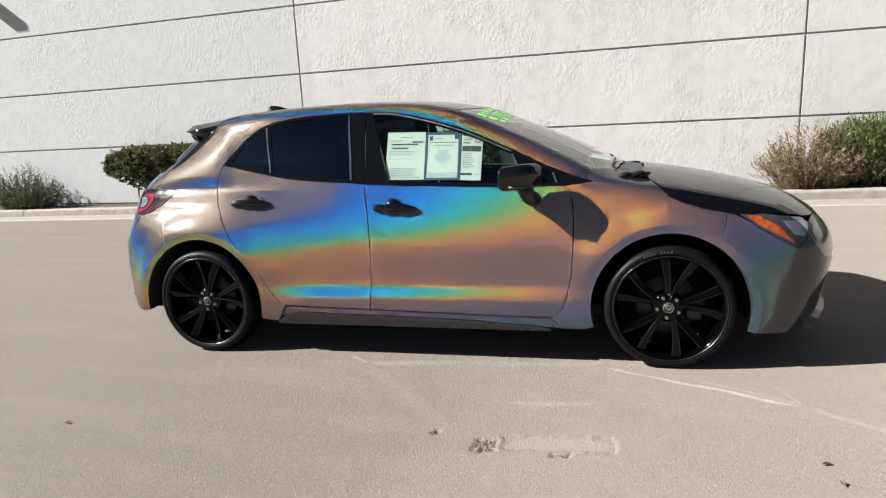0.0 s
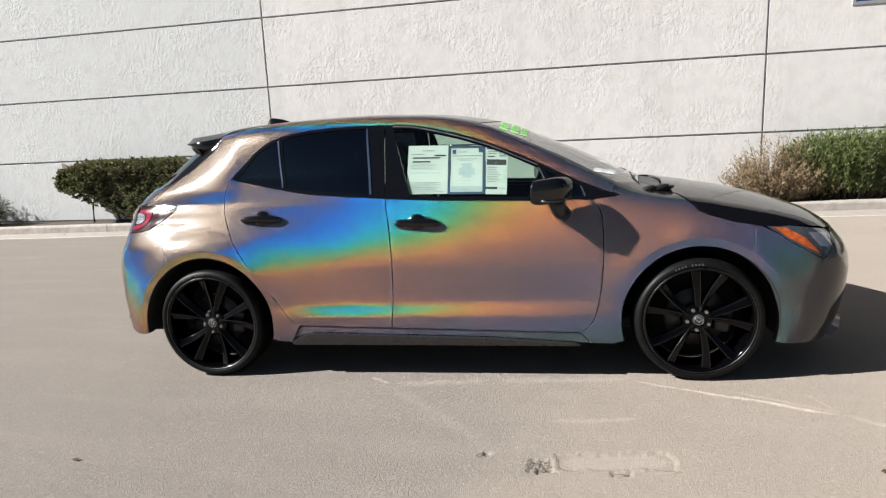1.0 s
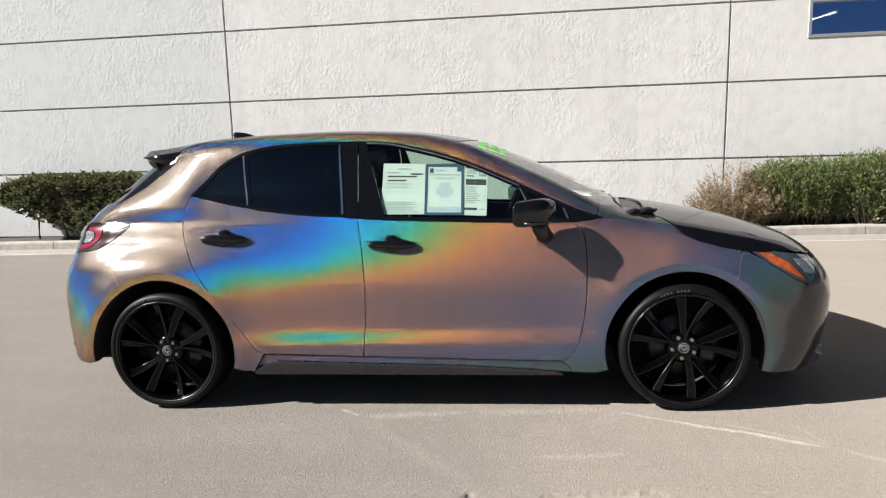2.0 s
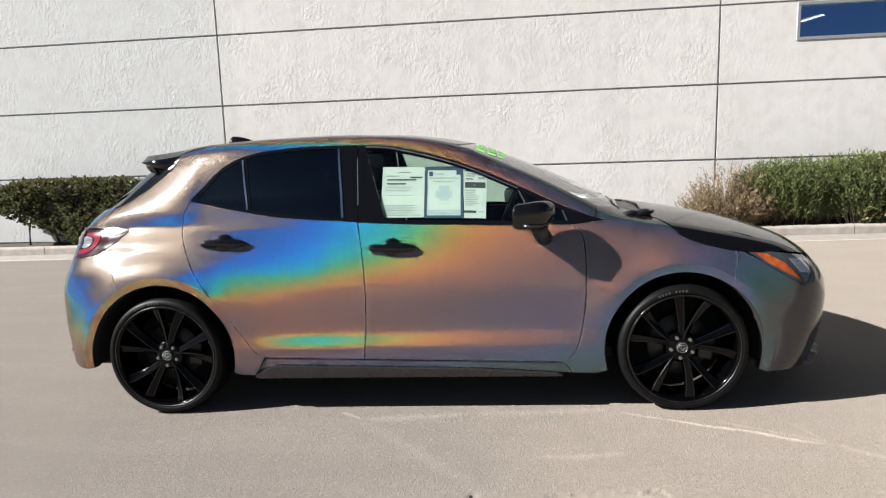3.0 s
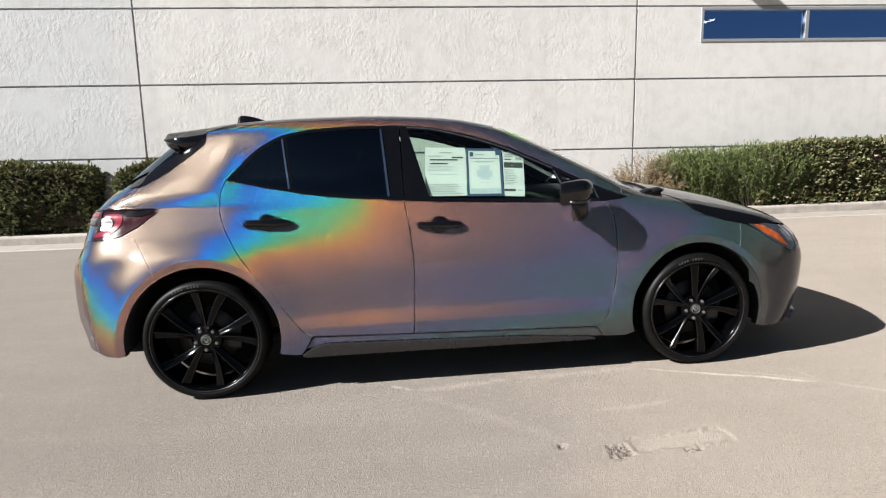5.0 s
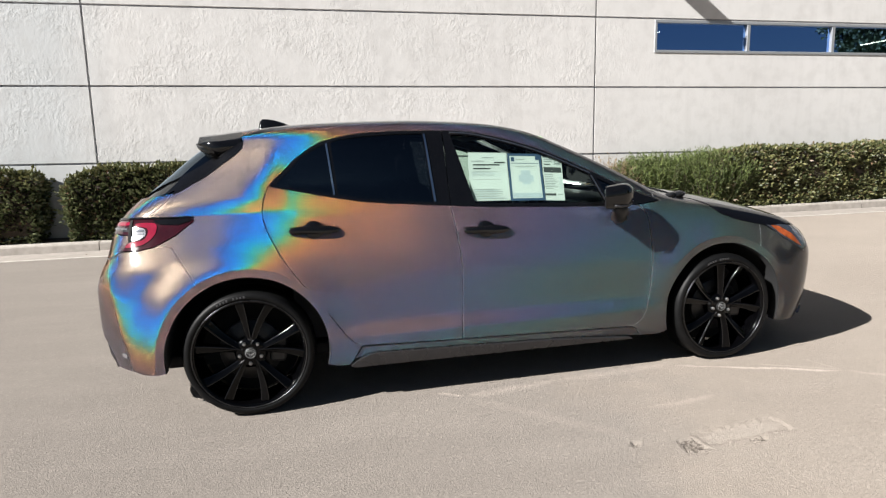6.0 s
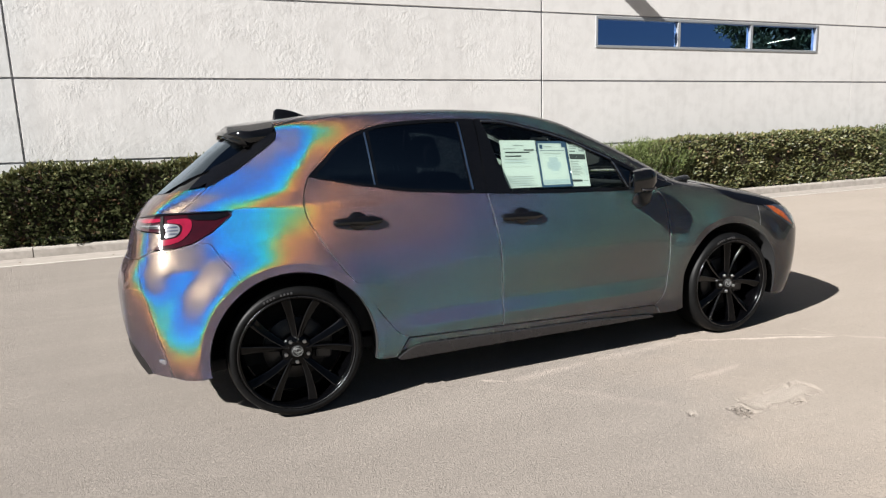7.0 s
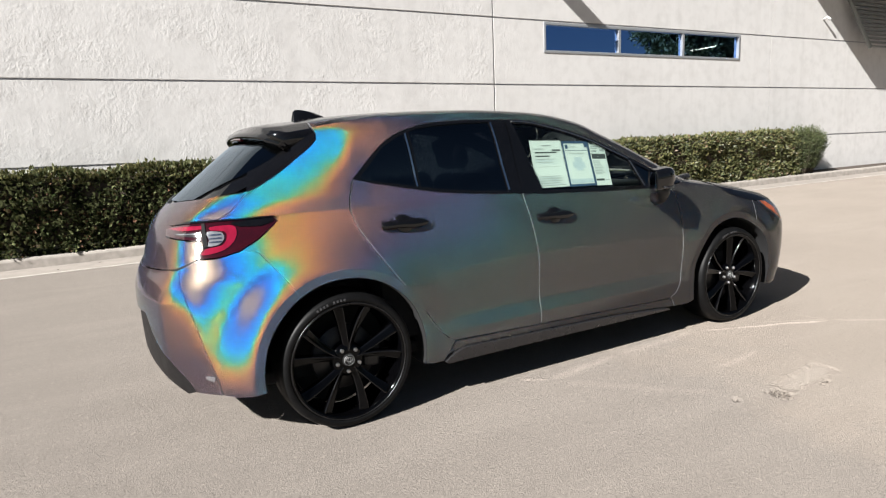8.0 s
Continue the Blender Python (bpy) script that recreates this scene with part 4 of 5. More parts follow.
def side_panels(place, tag):
    """One flank: quarter with pillar and roof rail, doors, fender, sill and skirt."""
    g = GAP
    quarter = (DLO_TOP_R + DLO_TOP_F[:-2] + [(2.238, .968), (2.262, seam_side[-1][1])] + seam_side[::-1][1:]
               + [(.022, 1.335), (.016, 1.308), (-.012, 1.280), (-.168, 1.171), (-.288, 1.106), (-.322, 1.094), (-.397, 1.024), (-.466, .981), (-.35, .981), (-.236, .982), (-.222, .966), (-.310, .898), (-.398, .853)]
               + [(-.332, .850), (-.276, .769), (-.238, .717)] + arc(0, WHEEL_R, ARCH_R + LIP, 121, -14, 26)
               + [(.412, .211), (.478, .210), (.500, .240), (.535, .300)] + [(a - g, b) for a, b in R_CUT[::-1][1:]][:-1])
    skin("quarter_panel", quarter, M_WRAP, car, place, step=.024)
    rear = [(a + g, b) for a, b in R_CUT] + [(1.064 - g, .290)] + [(a - g, b) for a, b in B_CUT[::-1][1:]] + [(a, b - g) for a, b in BELT_R[::-1][:-1]]
    rd = skin("rear_door", rear, M_WRAP, car, place)
    front = [(1.066 + g, .290)] + [(a - g, b) for a, b in F_CUT] + [(a, b - g) for a, b in BELT_F[::-1]] + [(a + g, b) for a, b in B_CUT]
    fd = skin("front_door", front, M_WRAP, car, place)
    fender = ([(a + g, b) for a, b in F_CUT[::-1]][1:-1] + [(2.060, .258), (2.085, .236), (2.110, .199), (2.225, .197)] + arc(WHEELBASE, WHEEL_R, ARCH_R - .006 + LIP, 196, 56, 26)
              + [(2.884, .70), (2.905, .795), (2.90, .806)] + [(2.786, .828), (2.704, .851), (2.626, .884), (2.575, .930), (2.515, .952), (2.40, .99), (2.268, seam_side[-1][1] - .004)]
              + [(2.243, .970), (2.288, .950), (2.24, .944), (2.125, .932)])
    fe = skin("front_fender", fender, M_WRAP, car, place)
    sill = [(.505, .238), (.545, .298), (1.06, .284), (2.03, .255), (2.056, .254), (2.082, .233), (2.104, .199), (2.04, .203), (1.6, .236), (.62, .266), (.54, .247)]
    skin("sill", sill, M_WRAP, car, place, inset=.004)
    skirt = [(.482, .207), (.51, .226), (.54, .243), (.575, .255), (.62, .262), (1.6, .232), (2.035, .199), (2.06, .188), (.50, .196)]
    skin("side_skirt", skirt, M_SKIRT, car, place, inset=-.012, lip=.06, label="dull grey side skirt")

    # windows: black frames, panes, bright strips
    qg = [(.165, 1.119), (.235, 1.187), (.30, 1.256), (.385, 1.303), (.428, 1.319), (.450, 1.064), (.30, 1.092)]
    rg = [(.452, 1.326), (.50, 1.340), (.62, 1.353), (.78, 1.361), (.935, 1.361), (.960, 1.004), (.78, 1.017), (.60, 1.037), (.474, 1.061)]
    skin("rear_window_frame", DLO_TOP_R + [(1.047, .983)] + BELT_R[::-1][1:-1], M_GLOSSBLACK, rd, place, holes=(qg, rg), inset=.002, step=.05)
    skin("quarter_glass", qg, M_TINT, rd, place, inset=.007, lip=.003)
    skin("rear_door_glass", rg, M_TINT, rd, place, inset=.007, lip=.003)
    skin("bright_strip", [(.425, 1.318), (.434, 1.321), (.459, 1.063), (.450, 1.063)], M_CHROME, rd, place, inset=-.002, lip=.006)
    skin("bright_strip", [(.937, 1.357), (.947, 1.357), (.974, 1.006), (.962, 1.006)], M_CHROME, rd, place, inset=-.002, lip=.006)
    fg = rounded([(1.085, 1.352), (1.18, 1.345), (1.26, 1.330), (1.433, 1.285), (1.611, 1.225), (1.76, 1.158), (1.865, 1.110)], 3) + [(1.935, .955), (1.773, .962), (1.483, .974), (1.25, .984), (1.185, .988)]
    tri = [(1.90, 1.092), (2.00, 1.042), (2.068, 1.008), (2.088, .953), (1.965, .955)]
    skin("front_window_frame", DLO_TOP_F + [(2.24, .949)] + BELT_F[::-1], M_GLOSSBLACK, fd, place, holes=(fg, tri), inset=.002, step=.05)
    skin("front_door_glass", fg, M_DOORGLASS, fd, place, inset=.007, lip=.003).visible_shadow = False
    skin("corner_glass", tri, M_TINT, fd, place, inset=.007, lip=.003)
    upper = fg[:19]
    skin("bright_strip", [(a, b + .012) for a, b in upper] + [(a, b + .006) for a, b in upper[::-1]], M_STEEL, fd, place, inset=-.002, lip=.006)
    skin("bright_strip", [(1.866, 1.108), (1.874, 1.104), (1.945, .955), (1.937, .955)], M_STEEL, fd, place, inset=-.002, lip=.006)
    skin("bright_strip", [(2.078, 1.004), (2.086, 1.000), (2.104, .953), (2.096, .953)], M_STEEL, fd, place, inset=-.002, lip=.006)
    return rd, fd


def arch_lip(cx, r, a0, a1, place, sign):
    """The flat edge round a wheel opening, turned in at its inner side."""
    bm = bmesh.new()
    out = place(np.array(arc(cx, WHEEL_R, r + LIP + .003, a0, a1, 48)))
    inn = arc(cx, WHEEL_R, r, a0, a1, 48)
    mid = arc(cx, WHEEL_R, r + .004, a0, a1, 48)
    back, rows, turn_in = bmesh.new(), [], []
    for (x, y, z), (xi, zi), (xm, zm) in zip(out, inn, mid):
        rows.append([bm.verts.new(p) for p in ((x, y + sign * .001, z), (xm, y + sign * .0005, zm))])
        turn_in.append([back.verts.new(p) for p in ((xm, y + sign * .0005, zm), (xi, y - sign * .004, zi), (xi, y - sign * .045, zi))])
    for m_, strips, n in ((bm, rows, 1), (back, turn_in, 2)):
        for a, b in zip(strips, strips[1:]):
            for k in range(n):
                m_.faces.new((a[k], b[k], b[k + 1], a[k + 1]))
    bmesh.ops.recalc_face_normals(bm, faces=bm.faces)
    if sum(f.normal.y * sign * f.calc_area() for f in bm.faces) < 0:
        bmesh.ops.reverse_faces(bm, faces=bm.faces[:])
    lip = part("arch_lip", bm, M_WRAP, car)
    part("turned_edge", back, M_DARK, lip)


for place, sign in ((right, -1), (left, 1)):
    arch_lip(0, ARCH_R, -14, 187, place, sign)
    arch_lip(WHEELBASE, ARCH_R - .006, -17, 196, place, sign)
sides = {}
for place, tag in ((right, -1), (left, 1)):
    sides[tag] = side_panels(place, tag)


def handle(door, s, z, sign):
    """A black pull handle over its cup."""
    p = on_side(np.array([[s, z]]), sign)
    n = normals(p)[0]
    p = Vector(p[0])
    n = Vector(n)
    x = Vector((1, 0, -.055)).normalized()
    x = (x - n * x.dot(n)).normalized()
    m = Matrix((x, n, x.cross(n) * sign)).transposed().to_4x4()
    m.translation = p
    bm = bmesh.new()
    n_, k_ = 24, 10
    rings = []
    for i in range(n_ + 1):
        f = i / n_
        u = (f - .5) * .252
        w = (.0180 + .006 * step_up((f - .35) / .35)) * min(1, (f + .004) * 30) ** .5 * (1 - max(0, (f - .55) / .45) ** 2.2) ** .6 + .0005
        lift = .004 + .013 * (1 - abs(2 * f - 1) ** 3)
        rings.append([bm.verts.new((u, lift + .014 * math.cos(a), w * math.sin(a) + .004 * (f - .5) * 2)) for a in (2 * math.pi * j / k_ for j in range(k_))])
    for a, b in zip(rings, rings[1:]):
        for j in range(k_):
            bm.faces.new((a[j], b[j], b[(j + 1) % k_], a[(j + 1) % k_]))
    bm.faces.new(rings[0])
    bm.faces.new(rings[-1][::-1])
    bmesh.ops.recalc_face_normals(bm, faces=bm.faces)
    part("handle", bm, M_GLOSSBLACK, door, "gloss black pull handle", True, m)
    bm = bmesh.new()
    bmesh.ops.create_uvsphere(bm, u_segments=20, v_segments=12, radius=1, matrix=Matrix.Translation((-.006, .0, .006)) @ Matrix.Diagonal((.048, .018, .046, 1)))
    part("handle_cup", bm, M_GLOSSBLACK, door, "", True, m)


for sign in (-1, 1):
    handle(sides[sign][0], .347, .893, sign)
    handle(sides[sign][1], 1.231, .846, sign)


MIRROR_Y, MIRROR_W = .905, .070


def tilted_pane(f):
    """The mirror's glass, turned a little outward."""
    bm = box(-.002, .002, -.056, .056, -.048, .048, .0015, 1)
    bmesh.ops.transform(bm, verts=bm.verts, matrix=Matrix.Translation((1.863, f * MIRROR_Y, .992)) @ Matrix.Rotation(f * .54, 4, "Z"))
    return bm


def mirror(owner, sign):
    """A gloss black door mirror on its foot."""
    bm = bmesh.new()
    n, k = 14, 24
    rings = []
    for i in range(n + 1):      # from the glass (rear) to the nose (ahead)
        f = i / n
        x = 1.862 + .168 * f
        sc = math.sqrt(max(0, 1 - (max(0, f - .45) / .55) ** 3.0)) if f > .45 else .95 + .05 * f / .45
        sc = max(sc, .02)
        ring = []
        for j in range(k):
            a = 2 * math.pi * j / k
            ca, sa = math.cos(a), math.sin(a)
            sq = (abs(ca) ** 3.4 + abs(sa) ** 3.4) ** (-1 / 3.4)
            hy, hz = MIRROR_W * ca * sq * sc, .066 * sa * sq * sc
            ring.append(bm.verts.new((x - .035 * (hy / MIRROR_W), -(MIRROR_Y + hy), 0.992 + hz + .012 * f - .02 * hy)))
        rings.append(ring)
    for a, b in zip(rings, rings[1:]):
        for j in range(k):
            bm.faces.new((a[j], a[(j + 1) % k], b[(j + 1) % k], b[j]))
    bm.faces.new(rings[-1])
    dish = [[bm.verts.new(v.co + Vector((dx, (v.co.y + MIRROR_Y) * -q, (v.co.z - .992) * -q))) for v in rings[0]] for dx, q in ((-.002, .06), (.010, .10), (.010, .101))]
    for a, b in zip([rings[0]] + dish, dish):
        for j in range(k):
            bm.faces.new((a[j], b[j], b[(j + 1) % k], a[(j + 1) % k]))
    bm.faces.new(dish[-1])
    if sign > 0:
        for v in bm.verts:
            v.co.y = -v.co.y
    bmesh.ops.recalc_face_normals(bm, faces=bm.faces)
    housing = part("mirror", bm, M_GLOSSBLACK, owner, "gloss black door mirror", True)
    f = sign
    part("mirror_glass", tilted_pane(f), M_MIRROR, housing)
    bm = bmesh.new()      # the signal strip and the foot
    foot = [(1.950, .898, .952, .042), (1.960, .892, .918, .040), (1.972, .870, .888, .037), (1.985, .815, .876, .040)]
    tube([(x, f * y, z) for x, y, z, r in foot], [r for *_, r in foot], 14, bm)
    part("mirror_foot", bm, M_SATIN, housing, "satin black mirror foot", True)
    part("signal_strip", tube([(1.878, f * .973, .954), (1.91, f * .976, .949), (1.96, f * .962, .949), (1.995, f * .936, .956)], .006, 8), M_SKIRT, housing, "grey signal strip", True)


for sign in (-1, 1):
    mirror(car, sign)

# ---- roof, windscreen, hood ----
edge = [(x, y) for x, y in SEAM[:5]]
roof = [(x, -y + .002) for x, y in edge] + [(1.60, -.40), (1.635, -.2), (1.645, 0), (1.635, .2), (1.60, .40)] + [(x, y - .002) for x, y in edge[::-1]] + [(.005, .3), (.0, 0), (.005, -.3)]
skin("roof", roof, M_WRAP, car, on_top, step=.06)
screen_r = [(1.565, -.558), (1.75, -.581), (2.0, -.621), (2.26, -.661), (2.34, -.665)]
screen = screen_r + [(2.41, -.45), (2.445, -.22), (2.455, 0), (2.445, .22), (2.41, .45)] + [(x, -y) for x, y in screen_r[::-1]] + [(1.608, .40), (1.643, .2), (1.653, 0), (1.643, -.2), (1.608, -.40)]
skin("windscreen", screen, M_SCREEN, car, on_top, inset=.003, step=.06, lip=.006).visible_shadow = False
cowl_r = [(2.345, -.668), (2.40, -.64), (2.50, -.575), (2.53, -.45)]
cowl = cowl_r + [(2.565, -.2), (2.57, 0), (2.565, .2)] + [(x, -y) for x, y in cowl_r[::-1]] + [(2.416, .45), (2.452, .22), (2.462, 0), (2.452, -.22), (2.416, -.45)]
skin("cowl", cowl, M_SATIN, car, on_top, inset=.012, step=.06, label="satin black cowl below the windscreen")
hood_r = [(2.535, -.45), (2.505, -.577), (2.572, -.636), (2.618, -.748), (2.640, -.786), (2.704, -.803), (2.80, -.812), (2.905, -.812), (3.00, -.806), (3.10, -.786), (3.18, -.752), (3.255, -.69), (3.315, -.60), (3.375, -.47), (3.432, -.28), (3.455, -.12)]
hood = hood_r + [(3.46, 0)] + [(x, -y) for x, y in hood_r[::-1]] + [(2.570, .2), (2.575, 0), (2.570, -.2)]
skin("hood", hood, M_HOOD, car, on_top, inset=-.002, step=.045, label="gloss black hood")


def wiper(y0, y1, x0):
    bm = tube([(x0, y0, top_z(x0, y0) - .014), (x0 - .05, (y0 + y1) / 2, top_z(x0 - .05, (y0 + y1) / 2) - .008), (x0 - .07, y1, top_z(x0 - .07, y1) - .004)], [.009, .008, .005], 8)
    w = part("wiper", bm, M_SATIN, car, "black wiper arm", True)
    part("wiper_blade", tube([(x0 - .05, y1 + .30, top_z(x0 - .05, y1 + .30) - .004), (x0 - .075, y1, top_z(x0 - .075, y1) - .002), (x0 - .06, y1 - .12, top_z(x0 - .06, y1 - .12) - .003)], .006, 6), M_RUBBER, w)


wiper(-.12, -.42, 2.46)
wiper(.50, .12, 2.46)
bm = bmesh.new()      # low dark lumps for the debris beside the windscreen's foot
for x, y, rx, ry, rz in ((2.475, -.585, .075, .040, .020), (2.52, -.56, .060, .045, .016), (2.43, -.615, .045, .022, .016)):
    bmesh.ops.create_uvsphere(bm, u_segments=14, v_segments=8, radius=1, matrix=Matrix.Translation((x, y, top_z(x, y))) @ Matrix.Rotation(-.28, 4, "Y") @ Matrix.Diagonal((rx, ry, rz, 1)))
part("cowl_debris", bm, M_SATIN, car, "dark debris at the windscreen's foot", True)

# ---- tail ----
MID_R = FAN_R - FAN * math.pi / 2


def both(points):
    """An outline from the right flank over the tail's middle to the left flank."""
    return points + [(2 * MID_R - a, b) for a, b in points[::-1]]


tail_in = rounded([(-.745, .943), (-.592, .970), (-.466, .977)], 2) + [(-.35, .977), (-.238, .978)]
tail_out = [(-.227, .964), (-.313, .901), (-.403, .855), (-.47, .838), (-.549, .834)]
tail_notch = [(-.525, .870), (-.507, .905), (-.60, .912), (-.724, .917)]
tail_poly = tail_in + tail_out + tail_notch
hatch_line = [(-.555, .829), (-.522, .868), (-.514, .899), (-.60, .907), (-.728, .912), (-.752, .943), (-.592, .976), (-.4685, .982), (-.3992, 1.0255), (-.3238, 1.0952)]
hatch = ([(MID_R, .748), (-1.15, .752), (-.95, .762), (-.76, .776), (-.632, .793)] + hatch_line + [(-.45, 1.080), (-.586, 1.063), (-.75, 1.052), (-1.0, 1.040), (MID_R, 1.033)])
hatch = hatch + [(2 * MID_R - a, b) for a, b in hatch[::-1][1:-1]]
tailgate = skin("tailgate", hatch, M_WRAP, car, right, step=.05)
for place in (right, left):
    skin("tailgate_side", [(-.326, 1.099), (-.288, 1.110), (-.168, 1.175), (-.012, 1.284), (.012, 1.309), (.018, 1.335), (.011, top_z(.011, -.53)), (-.10, top_z(-.10, -.545)), (-.20, top_z(-.20, -.545)), (-.30, top_z(-.30, -.53))], M_GLOSSBLACK, tailgate, place, inset=.002, label="gloss black tailgate flank")
glass_r = [(-.02, -.528), (-.10, -.543), (-.20, -.543), (-.30, -.528), (-.333, -.52), (-.43, -.47), (-.527, -.375), (-.575, -.2)]
band_r = [(-.03, -.56), (-.10, -.573), (-.20, -.582), (-.30, -.586), (-.36, -.580), (-.45, -.535), (-.545, -.435), (-.605, -.22)]
skin("rear_glass_band", band_r + [(-.622, 0)] + [(x, -y) for x, y in band_r[::-1]], M_GLOSSBLACK, tailgate, on_top, inset=.012, step=.06, lip=.006)
skin("rear_glass", glass_r + [(-.592, 0)] + [(x, -y) for x, y in glass_r[::-1]], M_TINT, tailgate, on_top, inset=.004, step=.06, lip=.006)


def spoiler():
    """The roof spoiler that runs on past the roof, with its underside and end fins."""
    bm = bmesh.new()
    rows = []
    n = 28
    for i in range(n + 1):
        y = -.565 + 1.13 * i / n
        q = abs(y) / .565
        zr = top_z(.0, max(-.52, min(.52, y)))
        drop = .020 * max(0, q - .86) / .14
        tail_x = -.256 + .050 * q ** 2 + .05 * max(0, q - .9) / .1
        ztip = 1.366 - .030 * q ** 2 - drop * 1.5
        rows.append([bm.verts.new(p) for p in ((.012, y * .985, zr + .002 - drop), (-.10, y, zr - .004 - .010 * q - drop), (-.20, y, (zr + ztip) / 2 + .004 - drop * .5), (tail_x + .02, y, ztip + .004), (tail_x, y, ztip - .008), (tail_x + .008, y, ztip - .026), (tail_x + .05, y, ztip - .040), (-.13, y * .98, zr - .085 - drop), (-.03, y * .97, zr - .06 - drop))])
    for a, b in zip(rows, rows[1:]):
        for k in range(len(a) - 1):
            bm.faces.new((a[k], b[k], b[k + 1], a[k + 1]))
    bm.faces.new(rows[0])
    bm.faces.new(rows[-1][::-1])
    bmesh.ops.recalc_face_normals(bm, faces=bm.faces)
    part("spoiler", bm, M_GLOSSBLACK, tailgate, "gloss black roof spoiler", True)
    part("brake_lamp", tube([(-.238, -.14, 1.334), (-.246, 0, 1.337), (-.238, .14, 1.334)], .009, 8), M_DEEPRED, tailgate)


spoiler()
bm = bmesh.new()      # the shark-fin aerial
fin = []
for i in range(13):
    f = i / 12
    x = .062 + .185 * f
    h = .062 * (1 - f ** 1.7) * (1 if f > .05 else .80 + 4 * f)
    zb = top_z(x, 0)
    w = .030 * (1 - f) ** .5 * (.55 + .45 * min(1, f * 4)) + .002
    fin.append([bm.verts.new(p) for p in ((x, -w, zb - .002), (x + .006, -w * .45, zb + h * .6), (x + .010, 0, zb + h), (x + .006, w * .45, zb + h * .6), (x, w, zb - .002))])
for a, b in zip(fin, fin[1:]):
    for k in range(4):
        bm.faces.new((a[k], b[k], b[k + 1], a[k + 1]))
bm.faces.new(fin[0])
bmesh.ops.recalc_face_normals(bm, faces=bm.faces)
part("aerial_fin", bm, M_GLOSSBLACK, car, "gloss black shark-fin aerial", True)

for place in (right, left):
    lamp = skin("tail_light", tail_poly, M_DEEPRED, car, place, inset=-.003, lip=.02, step=.03, label="dark red tail light with a clear middle")
    skin("red_lens", smooth_loop([(-.49, .958), (-.42, .961), (-.398, .945), (-.408, .905), (-.455, .862), (-.528, .848), (-.512, .872), (-.458, .882), (-.437, .912), (-.444, .938), (-.49, .945)]), M_RED, lamp, place, inset=-.006, lip=.004, step=.03)
    skin("clear_lens", smooth_loop([(-.503, .940), (-.455, .936), (-.446, .912), (-.464, .888), (-.503, .882), (-.498, .908)]), M_CLEAR, lamp, place, inset=-.006, lip=.004, step=.03)
    skin("red_lens", [(-.705, .946), (-.60, .961), (-.515, .965), (-.515, .952), (-.60, .944)], M_RED, lamp, place, inset=-.006, lip=.004, step=.03)
    skin("clear_lens", [(-.665, .929), (-.60, .937), (-.525, .941), (-.522, .921), (-.60, .923)], M_SMOKED, lamp, place, inset=-.006, lip=.004, step=.03)
    skin("clear_lens", [(-.63, .931), (-.53, .936), (-.53, .932), (-.63, .928)], M_CLEAR, lamp, place, inset=-.008, lip=.003, step=.03)
    for z in (.897, .912, .927):
        skin("reflector_bar", [(-.500, z + .003), (-.455, z + .003), (-.455, z - .003), (-.500, z - .003)], M_CHROME, lamp, place, inset=-.008, lip=.003, step=.03)
    skin("bright_strip", [(-.70, .958), (-.592, .979), (-.466, .986), (-.238, .988), (-.222, .981), (-.466, .978), (-.592, .971)], M_GLOSSBLACK, lamp, place, inset=-.007, lip=.012, step=.03)
    skin("lamp_cap", [(-.415, .974), (-.30, .976), (-.242, .976), (-.234, .966), (-.30, .948), (-.385, .952), (-.408, .962)], M_GLOSSBLACK, lamp, place, inset=-.007, lip=.006, step=.03, label="gloss black cap")
    skin("lamp_gap", [(-.521, .972), (-.509, .973), (-.505, .880), (-.521, .876)], M_DARK, lamp, place, inset=-.0075, lip=.004, step=.03)
    corner = ([(-.400, .8515), (-.3335, .8485), (-.2775, .7675), (-.2395, .7158)] + arc(0, WHEEL_R, ARCH_R + LIP, 121.2, 187, 14) + [(-.47, .262), (-.510, .272)]
              + [(-.517, .335), (-.548, .47), (-.576, .614), (-.611, .727), (-.626, .787), (-.553, .826), (-.47, .834)])
    skin("bumper_corner", corner, M_WRAP, car, place, step=.03)
    skin("reflector", [(-.53, .330), (-.556, .338), (-.553, .352), (-.525, .352)], M_CLEAR, car, place, inset=-.003, lip=.006)
rear_mid = [(-.512, .270), (-.5195, .335), (-.5505, .47), (-.5785, .614), (-.6135, .727), (-.629, .788), (-.76, .771), (-.95, .757), (-1.15, .747), (MID_R, .743)]
lower_in = [(MID_R, .54), (-1.10, .555), (-.90, .57), (-.82, .489), (-.70, .40), (-.625, .315), (-.60, .266)]
mid = rear_mid + [(2 * MID_R - a, b) for a, b in rear_mid[::-1][1:]] + [(2 * MID_R - a, b) for a, b in lower_in[::-1]] + lower_in[1:]
skin("rear_bumper", mid, M_WRAP, car, right, step=.045)
diff = [(-.604, .262), (-.629, .312), (-.704, .396), (-.824, .485), (-.903, .566), (-1.10, .551), (MID_R, .536)]
diffuser = skin("rear_diffuser", diff + [(2 * MID_R - a, b) for a, b in diff[::-1][1:]] + [(2 * MID_R + .75, .20), (MID_R, .20), (-.75, .20)], M_DIFFUSER, car, right, inset=.012, step=.05, label="black plastic rear diffuser")

